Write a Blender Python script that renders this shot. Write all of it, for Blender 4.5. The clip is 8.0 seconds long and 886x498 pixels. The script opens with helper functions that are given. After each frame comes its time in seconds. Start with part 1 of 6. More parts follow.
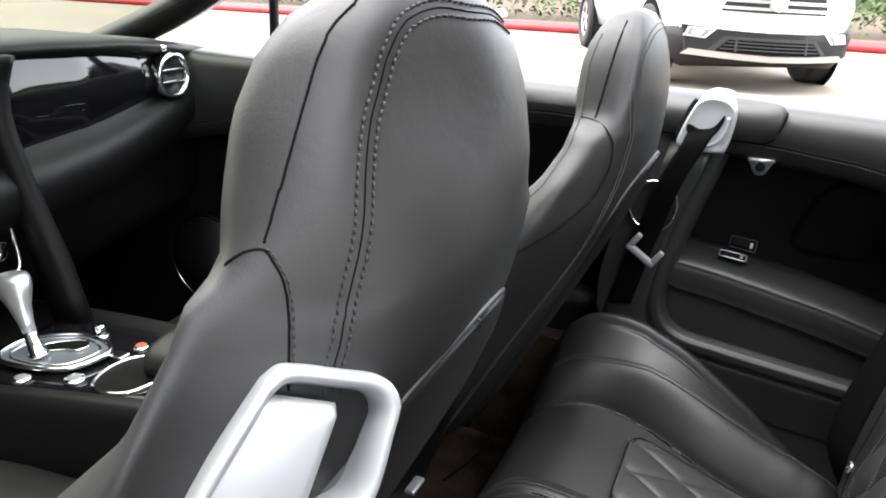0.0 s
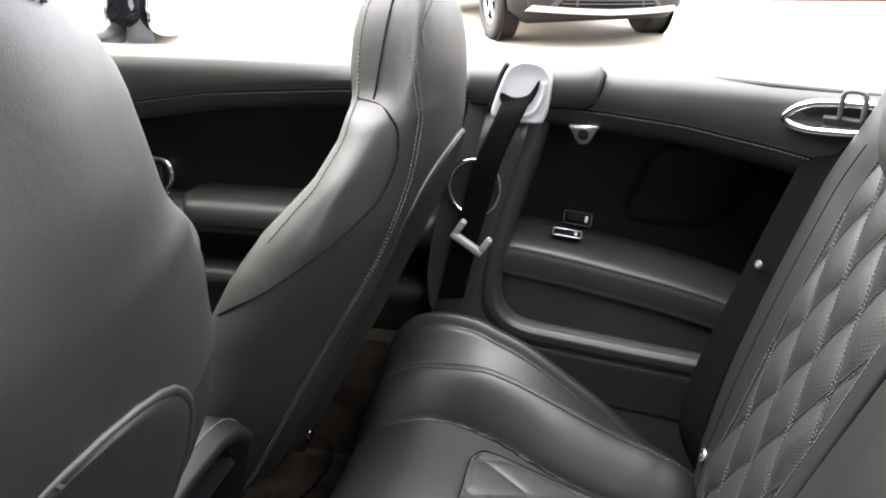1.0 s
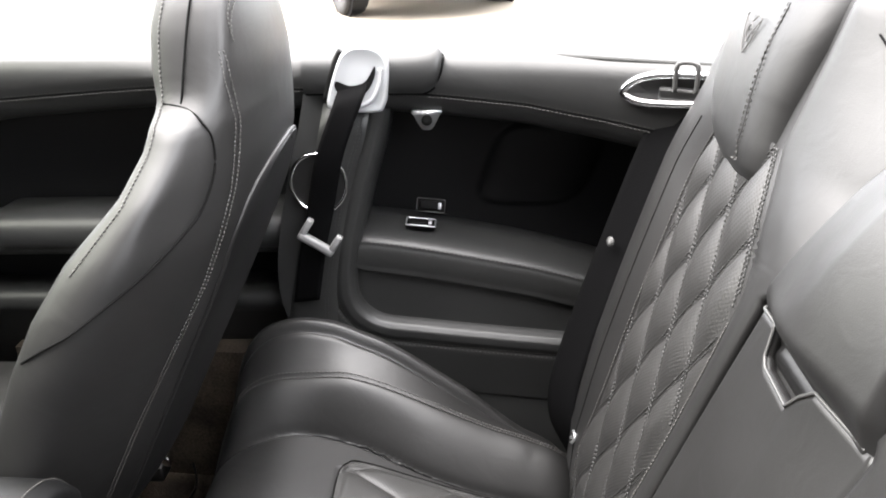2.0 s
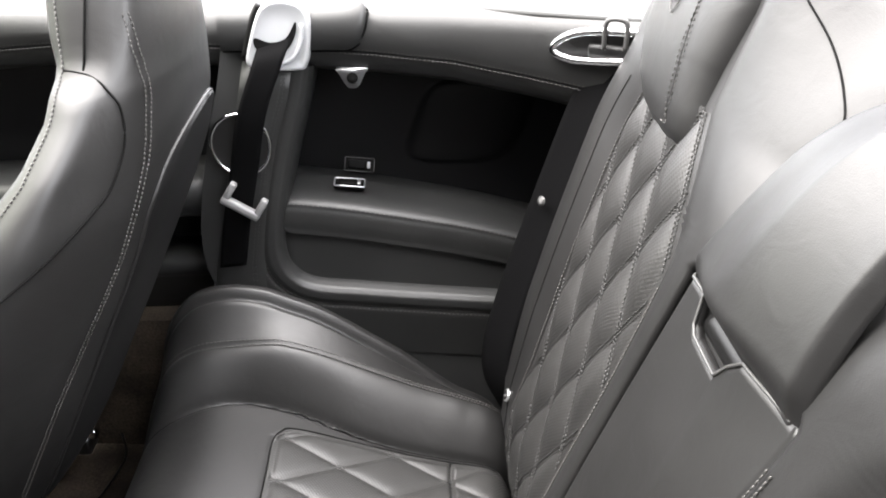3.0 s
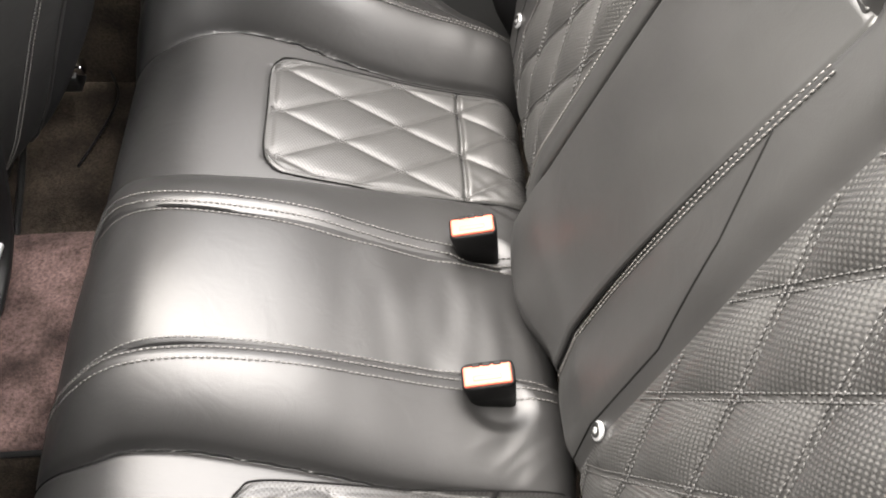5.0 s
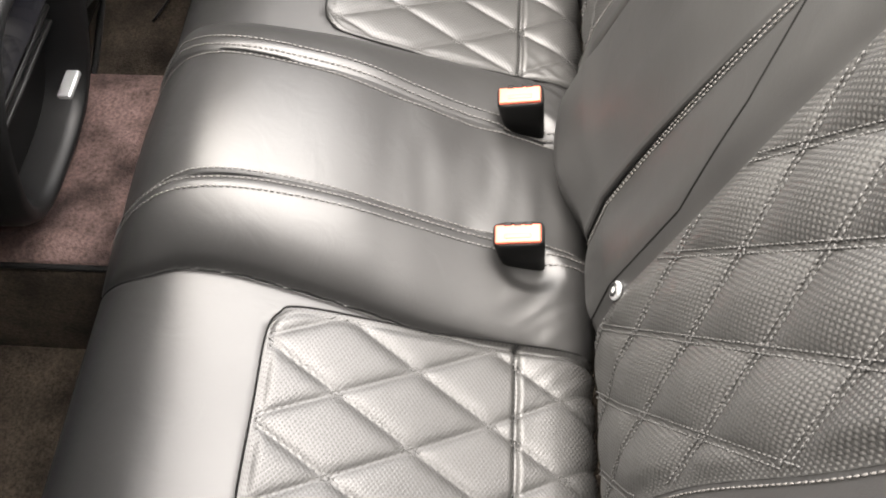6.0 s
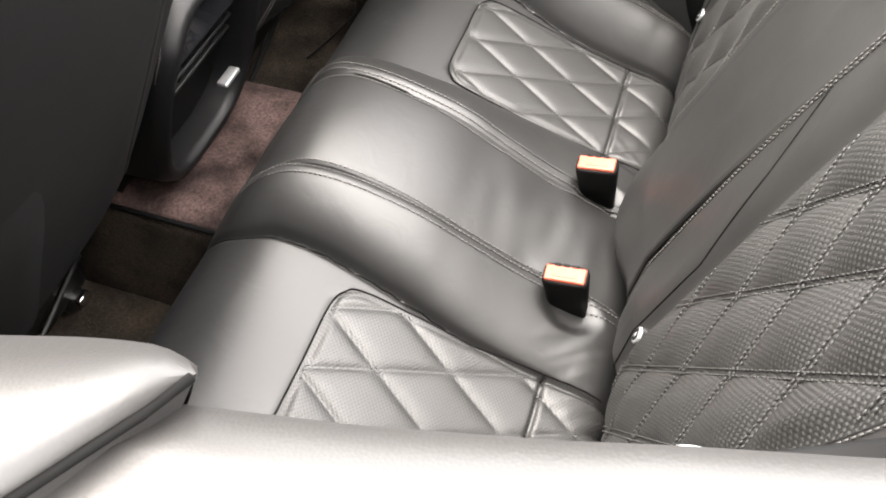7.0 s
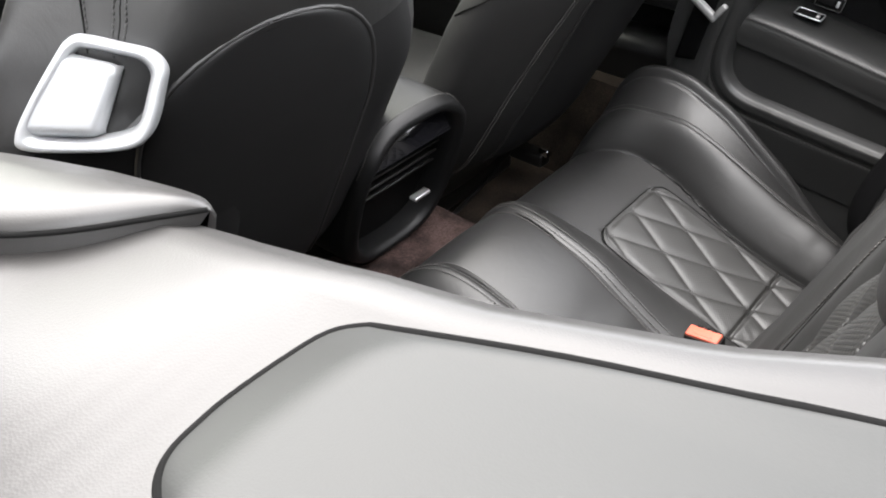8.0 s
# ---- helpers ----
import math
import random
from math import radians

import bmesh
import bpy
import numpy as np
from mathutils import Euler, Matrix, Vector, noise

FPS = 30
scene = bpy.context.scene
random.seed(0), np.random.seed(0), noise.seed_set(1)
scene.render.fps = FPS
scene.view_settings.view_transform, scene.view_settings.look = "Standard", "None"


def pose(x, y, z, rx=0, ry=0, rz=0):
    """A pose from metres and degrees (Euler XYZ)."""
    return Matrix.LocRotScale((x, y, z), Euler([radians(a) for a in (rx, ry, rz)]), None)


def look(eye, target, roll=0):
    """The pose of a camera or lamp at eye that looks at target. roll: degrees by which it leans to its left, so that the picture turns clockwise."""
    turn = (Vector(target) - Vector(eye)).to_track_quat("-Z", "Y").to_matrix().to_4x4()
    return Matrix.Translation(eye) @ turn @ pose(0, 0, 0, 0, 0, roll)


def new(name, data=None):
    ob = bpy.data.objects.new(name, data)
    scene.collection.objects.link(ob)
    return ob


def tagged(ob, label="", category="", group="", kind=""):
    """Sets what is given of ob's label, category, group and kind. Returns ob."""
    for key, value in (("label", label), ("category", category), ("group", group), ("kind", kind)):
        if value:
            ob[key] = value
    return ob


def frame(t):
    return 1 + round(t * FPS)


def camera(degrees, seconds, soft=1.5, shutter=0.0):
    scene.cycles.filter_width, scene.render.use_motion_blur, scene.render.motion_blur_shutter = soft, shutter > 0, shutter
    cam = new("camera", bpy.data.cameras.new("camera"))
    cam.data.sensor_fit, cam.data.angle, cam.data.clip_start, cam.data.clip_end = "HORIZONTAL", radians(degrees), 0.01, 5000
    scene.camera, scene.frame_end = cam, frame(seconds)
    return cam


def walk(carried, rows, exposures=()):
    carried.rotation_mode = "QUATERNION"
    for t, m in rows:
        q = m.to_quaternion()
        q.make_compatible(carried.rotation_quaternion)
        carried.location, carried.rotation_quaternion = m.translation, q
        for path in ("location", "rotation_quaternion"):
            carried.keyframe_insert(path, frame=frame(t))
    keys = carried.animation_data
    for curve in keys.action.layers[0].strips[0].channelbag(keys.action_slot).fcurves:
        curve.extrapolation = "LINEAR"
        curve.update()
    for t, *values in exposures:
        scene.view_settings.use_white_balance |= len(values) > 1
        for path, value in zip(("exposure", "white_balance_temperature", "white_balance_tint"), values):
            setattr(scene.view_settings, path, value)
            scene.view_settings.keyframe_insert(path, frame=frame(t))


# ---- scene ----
cam = camera(59.5, 8.0, soft=1.9)
PATH = [
    (0, (-0.125, -0.733, 1.21), (-0.854, 0.986, 0.494), 1.6),
    (0.2, (-0.119, -0.698, 1.214), (-0.783, 1.042, 0.484), 1.8),
    (0.5, (-0.105, -0.633, 1.208), (-0.695, 1.127, 0.463), 0.9),
    (1, (-0.082, -0.527, 1.191), (-0.505, 1.263, 0.405), -0.8),
    (1.5, (-0.064, -0.479, 1.19), (-0.312, 1.324, 0.361), -1.9),
    (3, (-0.054, -0.43, 1.207), (0.011, 1.311, 0.225), -0.8),
    (3.5, (-0.056, -0.415, 1.192), (0.034, 1.209, 0.028), -0.6),
    (4, (-0.063, -0.411, 1.179), (0.034, 1.075, -0.156), -0.6),
    (4.5, (-0.073, -0.412, 1.165), (0.012, 0.93, -0.316), -0.8),
    (5, (-0.078, -0.413, 1.147), (-0.02, 0.748, -0.48), -0.7),
    (6.3, (-0.044, -0.516, 1.149), (-0.196, 0.441, -0.601), -2.3),
    (6.5, (-0.034, -0.545, 1.168), (-0.223, 0.453, -0.554), -1.0),
    (7, (0.007, -0.598, 1.186), (-0.378, 0.547, -0.407), -0.5),
    (7.5, (0.078, -0.637, 1.201), (-0.645, 0.575, -0.216), -1.1),
    (8, (0.218, -0.687, 1.238), (-0.841, 0.467, -0.006), -2.5),
]
walk(cam, [(t, look(eye, target, roll)) for t, eye, target, roll in PATH], [(0.0, 3.8, 6500, 11), (0.5, 4.1, 6500, 12), (1.0, 4.42, 6600, 12), (1.5, 4.7, 6650, 12), (3.0, 4.78, 6700, 12), (3.5, 4.98, 6750, 11), (4.0, 5.22, 6850, 11), (4.5, 5.32, 6950, 12), (5.0, 5.5, 7050, 12), (6.5, 5.47, 7150, 12), (7.0, 5.2, 7050, 12), (7.3, 4.9, 7000, 12), (8.0, 4.33, 6650, 11)])

from mathutils.bvhtree import BVHTree

# ---- light: bright overcast sky, soft sun ----
world = bpy.data.worlds.new("world")
scene.world = world
world.use_nodes = True
wn = world.node_tree.nodes
wl = world.node_tree.links
sky = wn.new("ShaderNodeTexSky")
sky.sky_type = "NISHITA"
sky.sun_disc = False
sky.sun_elevation = radians(59)
sky.sun_rotation = radians(96)
sky.air_density, sky.dust_density, sky.ozone_density = 1.0, 0.7, 0.6
veil = wn.new("ShaderNodeHueSaturation")
veil.inputs["Saturation"].default_value = 0.16
wl.new(sky.outputs[0], veil.inputs["Color"])
wl.new(veil.outputs[0], wn["Background"].inputs[0])
wn["Background"].inputs[1].default_value = 0.115
sun_data = bpy.data.lights.new("sun", "SUN")
sun_data.energy, sun_data.angle, sun_data.color = 1.3, radians(90), (1.0, 0.975, 0.945)
sun = new("sun", sun_data)
sun.matrix_world = look((-3.9, -0.7, 6.7), (0, 0, 0))

# ---- materials ----


def material(name, color, rough=0.5, metal=0.0, spec=0.5, grain=0.0, grain_size=300.0, patch=0.0, patch_size=6.0, coat=0.0, fleck=0.0, wrinkle=0.0):
    """A surface with patchy tone at a large scale and relief at a small one."""
    m = bpy.data.materials.new(name)
    m.use_nodes = True
    n, l = m.node_tree.nodes, m.node_tree.links
    b = n["Principled BSDF"]
    b.inputs["Base Color"].default_value = (*color, 1)
    b.inputs["Roughness"].default_value = rough
    b.inputs["Metallic"].default_value = metal
    b.inputs["Specular IOR Level"].default_value = spec
    b.inputs["Coat Weight"].default_value = coat
    tc = n.new("ShaderNodeTexCoord")
    if patch:
        t = n.new("ShaderNodeTexNoise")
        t.inputs["Scale"].default_value = patch_size
        t.inputs["Detail"].default_value = 5
        r = n.new("ShaderNodeMapRange")
        r.inputs[1].default_value, r.inputs[2].default_value = 0.3, 0.7
        r.inputs[3].default_value, r.inputs[4].default_value = 1 - patch, 1 + patch
        mix = n.new("ShaderNodeMix")
        mix.data_type, mix.blend_type = "RGBA", "MULTIPLY"
        mix.inputs[0].default_value = 1.0
        mix.inputs[6].default_value = (*color, 1)
        l.new(tc.outputs["Object"], t.inputs["Vector"])
        l.new(t.outputs[0], r.inputs[0])
        l.new(r.outputs[0], mix.inputs[7])
        l.new(mix.outputs[2], b.inputs["Base Color"])
        if fleck:
            f = n.new("ShaderNodeTexNoise")
            f.inputs["Scale"].default_value = 240
            f.inputs["Detail"].default_value = 4
            f.inputs["Roughness"].default_value = 0.7
            fr = n.new("ShaderNodeMapRange")
            fr.inputs[1].default_value, fr.inputs[2].default_value = 0.32, 0.68
            fr.inputs[3].default_value, fr.inputs[4].default_value = 1 - fleck, 1 + fleck
            fm = n.new("ShaderNodeMix")
            fm.data_type, fm.blend_type = "RGBA", "MULTIPLY"
            fm.inputs[0].default_value = 1.0
            l.new(tc.outputs["Object"], f.inputs["Vector"])
            l.new(f.outputs[0], fr.inputs[0])
            l.new(mix.outputs[2], fm.inputs[6])
            l.new(fr.outputs[0], fm.inputs[7])
            l.new(fm.outputs[2], b.inputs["Base Color"])
        rr = n.new("ShaderNodeMapRange")
        rr.inputs[3].default_value, rr.inputs[4].default_value = max(rough - 0.07, 0.02), min(rough + 0.07, 1)
        l.new(t.outputs[0], rr.inputs[0])
        l.new(rr.outputs[0], b.inputs["Roughness"])
    if grain:
        g = n.new("ShaderNodeTexVoronoi")
        g.inputs["Scale"].default_value = grain_size
        bump = n.new("ShaderNodeBump")
        bump.inputs["Strength"].default_value = grain
        bump.inputs["Distance"].default_value = 0.0006
        l.new(tc.outputs["Object"], g.inputs["Vector"])
        l.new(g.outputs["Distance"], bump.inputs["Height"])
        l.new(bump.outputs[0], b.inputs["Normal"])
        if wrinkle:
            w = n.new("ShaderNodeTexNoise")
            w.inputs["Scale"].default_value = 26
            w.inputs["Detail"].default_value = 4
            w.inputs["Distortion"].default_value = 0.8
            wb = n.new("ShaderNodeBump")
            wb.inputs["Strength"].default_value = wrinkle
            wb.inputs["Distance"].default_value = 0.006
            l.new(tc.outputs["Object"], w.inputs["Vector"])
            l.new(w.outputs[0], wb.inputs["Height"])
            l.new(wb.outputs[0], bump.inputs["Normal"])
    return m


def perforated(name, color, rough):
    """Leather pierced by rows of fine holes, laid out by the mesh's own UV in metres."""
    m = material(name, color, rough, grain=0.15, grain_size=500, patch=0.12, patch_size=9)
    n, l = m.node_tree.nodes, m.node_tree.links
    b = n["Principled BSDF"]
    uv = n.new("ShaderNodeUVMap")
    sep = n.new("ShaderNodeSeparateXYZ")
    l.new(uv.outputs[0], sep.inputs[0])

    def calc(op, a, bb):
        q = n.new("ShaderNodeMath")
        q.operation = op
        for k, v in enumerate((a, bb)):
            if isinstance(v, (int, float)):
                q.inputs[k].default_value = v
            elif v is not None:
                l.new(v, q.inputs[k])
        return q.outputs[0]
    sx = calc("SINE", calc("MULTIPLY", sep.outputs[0], 2 * math.pi / 0.0042), None)
    sy = calc("SINE", calc("MULTIPLY", sep.outputs[1], 2 * math.pi / 0.0054), None)
    hole = calc("GREATER_THAN", calc("MULTIPLY", sx, sy), 0.42)
    old = b.inputs["Base Color"].links[0].from_socket
    mix = n.new("ShaderNodeMix")
    mix.data_type = "RGBA"
    mix.inputs[7].default_value = (0.043, 0.0423, 0.041, 1)
    l.new(hole, mix.inputs[0])
    l.new(calc("MULTIPLY", calc("SUBTRACT", 1.0, hole), 0.6), b.inputs["Specular IOR Level"])
    l.new(old, mix.inputs[6])
    l.new(mix.outputs[2], b.inputs["Base Color"])
    bump = b.inputs["Normal"].links[0].from_node
    h = n.new("ShaderNodeBump")
    h.inputs["Strength"].default_value = 0.16
    h.inputs["Distance"].default_value = 0.0006
    h.invert = True
    l.new(calc("MULTIPLY", sx, sy), h.inputs["Height"])
    l.new(bump.outputs[0], h.inputs["Normal"])
    l.new(h.outputs[0], b.inputs["Normal"])
    return m


LEATHER = material("black leather", (0.0088, 0.0087, 0.0086), 0.495, spec=0.5, grain=0.09, grain_size=1100, patch=0.2, patch_size=7, wrinkle=0.11)
LEATHER_TRIM = material("charcoal trim leather", (0.0150, 0.0153, 0.0152), 0.45, spec=0.46, grain=0.09, grain_size=1100, patch=0.15, patch_size=7, wrinkle=0.10)
DECK = material("grey deck leather", (0.0165, 0.0157, 0.0153), 0.45, spec=0.5, grain=0.08, grain_size=900, patch=0.06, patch_size=5)
FLANK = material("grey matt storage flank", (0.0150, 0.0157, 0.0150), 0.5, spec=0.33, grain=0.06, grain_size=900, patch=0.05, patch_size=4)
QUILT = perforated("perforated quilted leather", (0.0088, 0.0088, 0.0085), 0.50)
STITCH = material("grey thread", (0.045, 0.043, 0.041), 0.6)
POCKET_AND_SHADE = material("matt black pocket leather, also seat-back shade", (0.0045, 0.0045, 0.0047), 0.6, spec=0.24, grain=0.1, grain_size=900, patch=0.1)
QUILT_THREAD = material("charcoal quilting thread", (0.020, 0.0196, 0.0192), 0.6)
STITCH_DARK = material("dark grey thread", (0.0125, 0.012, 0.0118), 0.55)
DASH = material("black dashboard leather", (0.0022, 0.0023, 0.0025), 0.5, spec=0.28, grain=0.1, grain_size=1100, patch=0.1)
GROOVE = material("dark seam", (0.003, 0.003, 0.003), 0.9, spec=0.08)
PANEL = material("black felt-lined panel", (0.0035, 0.0036, 0.0039), 0.42, spec=0.2, grain=0.1, patch=0.1)
PLASTIC = material("black plastic", (0.004, 0.004, 0.004), 0.45, grain=0.1)
SMOKED = material("smoked clear selector plate", (0.10, 0.11, 0.12), 0.12, coat=0.6)
GLOSS = material("piano black lacquer", (0.005, 0.005, 0.006), 0.05, spec=0.32, coat=0.1)
WEBBING = material("black seat belt webbing", (0.0018, 0.0018, 0.002), 0.9, spec=0.06, grain=0.5, grain_size=700)
SATIN = material("satin silver metal", (0.52, 0.53, 0.54), 0.34, 0.85, patch=0.04)
SILVER = material("silver paint", (0.38, 0.39, 0.40), 0.40, 0.4, patch=0.04)
STRIP_GREY = material("satin grey strip", (0.06, 0.06, 0.059), 0.50, 0.3)
GRIP = material("dark satin grip", (0.004, 0.004, 0.004), 0.42, spec=0.3)
BUCKLE = material("deep black plastic", (0.002, 0.002, 0.002), 0.6, spec=0.12)
CHROME = material("chrome", (0.80, 0.81, 0.82), 0.08, 1.0)
GREYPL = material("grey painted plastic", (0.15, 0.15, 0.15), 0.45)
RED = material("red buckle plastic", (0.34, 0.072, 0.044), 0.5, spec=0.25)
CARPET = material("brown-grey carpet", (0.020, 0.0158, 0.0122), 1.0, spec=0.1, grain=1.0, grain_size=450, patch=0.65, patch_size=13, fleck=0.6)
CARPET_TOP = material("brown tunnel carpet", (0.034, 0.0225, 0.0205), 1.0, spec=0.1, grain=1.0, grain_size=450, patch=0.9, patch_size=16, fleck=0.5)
CONCRETE = material("pale concrete", (0.180, 0.155, 0.123), 0.9, grain=0.4, grain_size=60, patch=0.12, patch_size=0.6)
KERB = material("red painted kerb", (0.42, 0.03, 0.035), 0.6, grain=0.3, grain_size=40, patch=0.2, patch_size=3)
PAINT = material("white car paint", (0.80, 0.80, 0.79), 0.25, coat=0.7)
TYRE = material("tyre rubber", (0.008, 0.008, 0.008), 0.8, grain=0.3, grain_size=80)
CLAD = material("dark grey bumper plastic", (0.010, 0.010, 0.0105), 0.6, spec=0.2, grain=0.2)
LAMP = material("lamp lens", (0.6, 0.6, 0.6), 0.1, coat=0.5)
GLASS_DARK = material("tinted glass", (0.02, 0.025, 0.025), 0.03, coat=0.5)
LEAF = material("hedge leaves", (0.035, 0.062, 0.014), 0.6, patch=0.5, patch_size=1.2)
SOIL = material("mulch", (0.06, 0.04, 0.026), 0.95, grain=0.6, grain_size=30, patch=0.3)
# surface of the unseen walls that block light
LIGHT_BLOCK = material("dark grey stucco", (0.055, 0.054, 0.053), 0.9, grain=0.4, grain_size=40, patch=0.15, patch_size=0.8)
STONE = material("pale stone", (0.5, 0.47, 0.42), 0.85, grain=0.4, grain_size=50, patch=0.2)
TINTED = bpy.data.materials.new("green-tinted glass")
TINTED.use_nodes = True
tn, tl = TINTED.node_tree.nodes, TINTED.node_tree.links
clear, gloss, blend = tn.new("ShaderNodeBsdfTransparent"), tn.new("ShaderNodeBsdfGlossy"), tn.new("ShaderNodeMixShader")
clear.inputs[0].default_value = (0.62, 0.635, 0.595, 1)
gloss.inputs["Roughness"].default_value = 0.01
blend.inputs[0].default_value = 0.03
tl.new(clear.outputs[0], blend.inputs[1])
tl.new(gloss.outputs[0], blend.inputs[2])
tl.new(blend.outputs[0], tn["Material Output"].inputs[0])

# ---- builders ----


def lerp_table(rows, x):
    """Row-wise values of a table (first column rising), eased between its rows."""
    if x <= rows[0][0]:
        return list(rows[0][1:])
    for a, b in zip(rows, rows[1:]):
        if x <= b[0]:
            t = (x - a[0]) / (b[0] - a[0])
            return [p + (q - p) * t for p, q in zip(a[1:], b[1:])]
    return list(rows[-1][1:])


def ease_table(rows, x):
    """Values of a two-column table on a smooth curve through its rows."""
    if x <= rows[0][0]:
        return rows[0][1]
    if x >= rows[-1][0]:
        return rows[-1][1]
    for i in range(len(rows) - 1):
        (x0, y0), (x1, y1) = rows[i], rows[i + 1]
        if x <= x1:
            g = (y1 - y0) / (x1 - x0)
            ga = (y0 - rows[i - 1][1]) / (x0 - rows[i - 1][0]) if i else g
            gb = (rows[i + 2][1] - y1) / (rows[i + 2][0] - x1) if i + 2 < len(rows) else g
            m0 = 0.5 * (ga + g) if ga * g > 0 else 0.0
            m1 = 0.5 * (g + gb) if gb * g > 0 else 0.0
            h = x1 - x0
            t = (x - x0) / h
            return y0 * (1 + 2 * t) * (1 - t) ** 2 + m0 * h * t * (1 - t) ** 2 + y1 * t * t * (3 - 2 * t) + m1 * h * t * t * (t - 1)
    return rows[-1][1]


def smooth(a, b, x):
    t = min(max((x - a) / (b - a), 0.0), 1.0)
    return t * t * (3 - 2 * t)


def spline(pts, n, closed=False):
    """n + 1 (or n, closed) points on a Catmull-Rom curve through pts."""
    p = [Vector(q) for q in pts]
    m = len(p)
    out = []
    span = m if closed else m - 1
    for k in range(n if closed else n + 1):
        u = k / n * span
        i = min(int(u), span - 1)
        t = u - i
        if closed:
            a, b, c, d = p[(i - 1) % m], p[i % m], p[(i + 1) % m], p[(i + 2) % m]
        else:
            b, c = p[i], p[i + 1]
            a = p[i - 1] if i else b * 2 - c
            d = p[i + 2] if i + 2 < m else c * 2 - b
        out.append(0.5 * ((2 * b) + (c - a) * t + (2 * a - 5 * b + 4 * c - d) * t * t + (3 * b - a - 3 * c + d) * t ** 3))
    return out


def thing(name, base, label, category, group="", kind=""):
    e = new(name)
    e.location = base
    e.empty_display_size = 0.05
    return tagged(e, label, category, group, kind)


def link(name, me, mat, parent=None, label="", flat=False):
    me.materials.append(mat)
    if not flat:
        for p in me.polygons:
            p.use_smooth = True
    ob = new(name, me)
    if parent is not None:
        ob.parent = parent
        if parent.type == "EMPTY":
            ob.matrix_parent_inverse = Matrix.Translation(-Vector(parent.location))
    if label:
        tagged(ob, label)
    return ob


def part(name, bm, mat, parent=None, label="", flat=False):
    me = bpy.data.meshes.new(name)
    bm.normal_update()
    bm.to_mesh(me)
    bm.free()
    return link(name, me, mat, parent, label, flat)


def raw(name, verts, faces, mat, parent=None, label="", flat=False):
    me = bpy.data.meshes.new(name)
    me.from_pydata([tuple(v) for v in verts], [], faces)
    me.update()
    return link(name, me, mat, parent, label, flat)


def grid(name, fn, nu, nv, mat, parent=None, label="", uv=None, thick=0.0, flip=False):
    """A sheet fn(u, v), u and v from 0 to 1, with an underside when thick is set."""
    verts = [Vector(fn(i / nu, j / nv)) for i in range(nu + 1) for j in range(nv + 1)]
    w = nv + 1
    faces = [(i * w + j, (i + 1) * w + j, (i + 1) * w + j + 1, i * w + j + 1) for i in range(nu) for j in range(nv)]
    if flip:
        faces = [tuple(reversed(q)) for q in faces]
    me = bpy.data.meshes.new(name)
    me.from_pydata([tuple(v) for v in verts], [], faces)
    if uv:
        layer = me.uv_layers.new(name="UVMap")
        co = [uv(i / nu, j / nv) for i in range(nu + 1) for j in range(nv + 1)]
        for lp in me.loops:
            layer.data[lp.index].uv = co[lp.vertex_index]
    me.update()
    ob = link(name, me, mat, parent, label)
    if thick:
        s = ob.modifiers.new("thickness", "SOLIDIFY")
        s.thickness, s.offset = thick, -1
    return ob


def loft(name, rings, mat, parent=None, label="", caps=True, closed=True):
    """A skin over rings of equal length."""
    n = len(rings[0])
    verts = [v for r in rings for v in r]
    faces = []
    for i in range(len(rings) - 1):
        for j in range(n if closed else n - 1):
            k = (j + 1) % n
            faces.append((i * n + j, i * n + k, (i + 1) * n + k, (i + 1) * n + j))
    if caps and closed:
        faces.append(tuple(reversed(range(n))))
        faces.append(tuple(range((len(rings) - 1) * n, len(rings) * n)))
    me = bpy.data.meshes.new(name)
    me.from_pydata([tuple(v) for v in verts], [], faces)
    bm = bmesh.new()
    bm.from_mesh(me)
    bmesh.ops.recalc_face_normals(bm, faces=bm.faces)
    bm.to_mesh(me)
    bm.free()
    return link(name, me, mat, parent, label)


def tube(name, pts, r, mat, parent=None, label="", sides=8, closed=False, squash=1.0):
    """A round bar along pts."""
    p = [Vector(q) for q in pts]
    rings = []
    up = Vector((0.13, 0.21, 0.97))
    m = len(p)
    for i in range(m):
        if closed:
            d = p[(i + 1) % m] - p[i - 1]
        else:
            d = p[min(i + 1, m - 1)] - p[max(i - 1, 0)]
        d.normalize()
        a = d.cross(up)
        a = a.normalized() if a.length > 1e-4 else Vector((1, 0, 0))
        b = d.cross(a).normalized()
        rings.append([p[i] + (a * math.cos(2 * math.pi * k / sides) + b * squash * math.sin(2 * math.pi * k / sides)) * r for k in range(sides)])
    if closed:
        rings.append(rings[0])
    return loft(name, rings, mat, parent, label, caps=not closed)


def box(name, c, size, mat, parent=None, label="", bevel=0.003, rot=None, seg=2):
    """A bevelled block with its middle at c."""
    bm = bmesh.new()
    bmesh.ops.create_cube(bm, size=1.0, matrix=Matrix.Diagonal((*size, 1)))
    if bevel:
        bmesh.ops.bevel(bm, geom=bm.edges[:], offset=bevel, segments=seg, affect="EDGES", profile=0.6)
    m = Matrix.Translation(c) @ (rot if rot is not None else Matrix.Identity(4))
    bmesh.ops.transform(bm, matrix=m, verts=bm.verts)
    return part(name, bm, mat, parent, label)


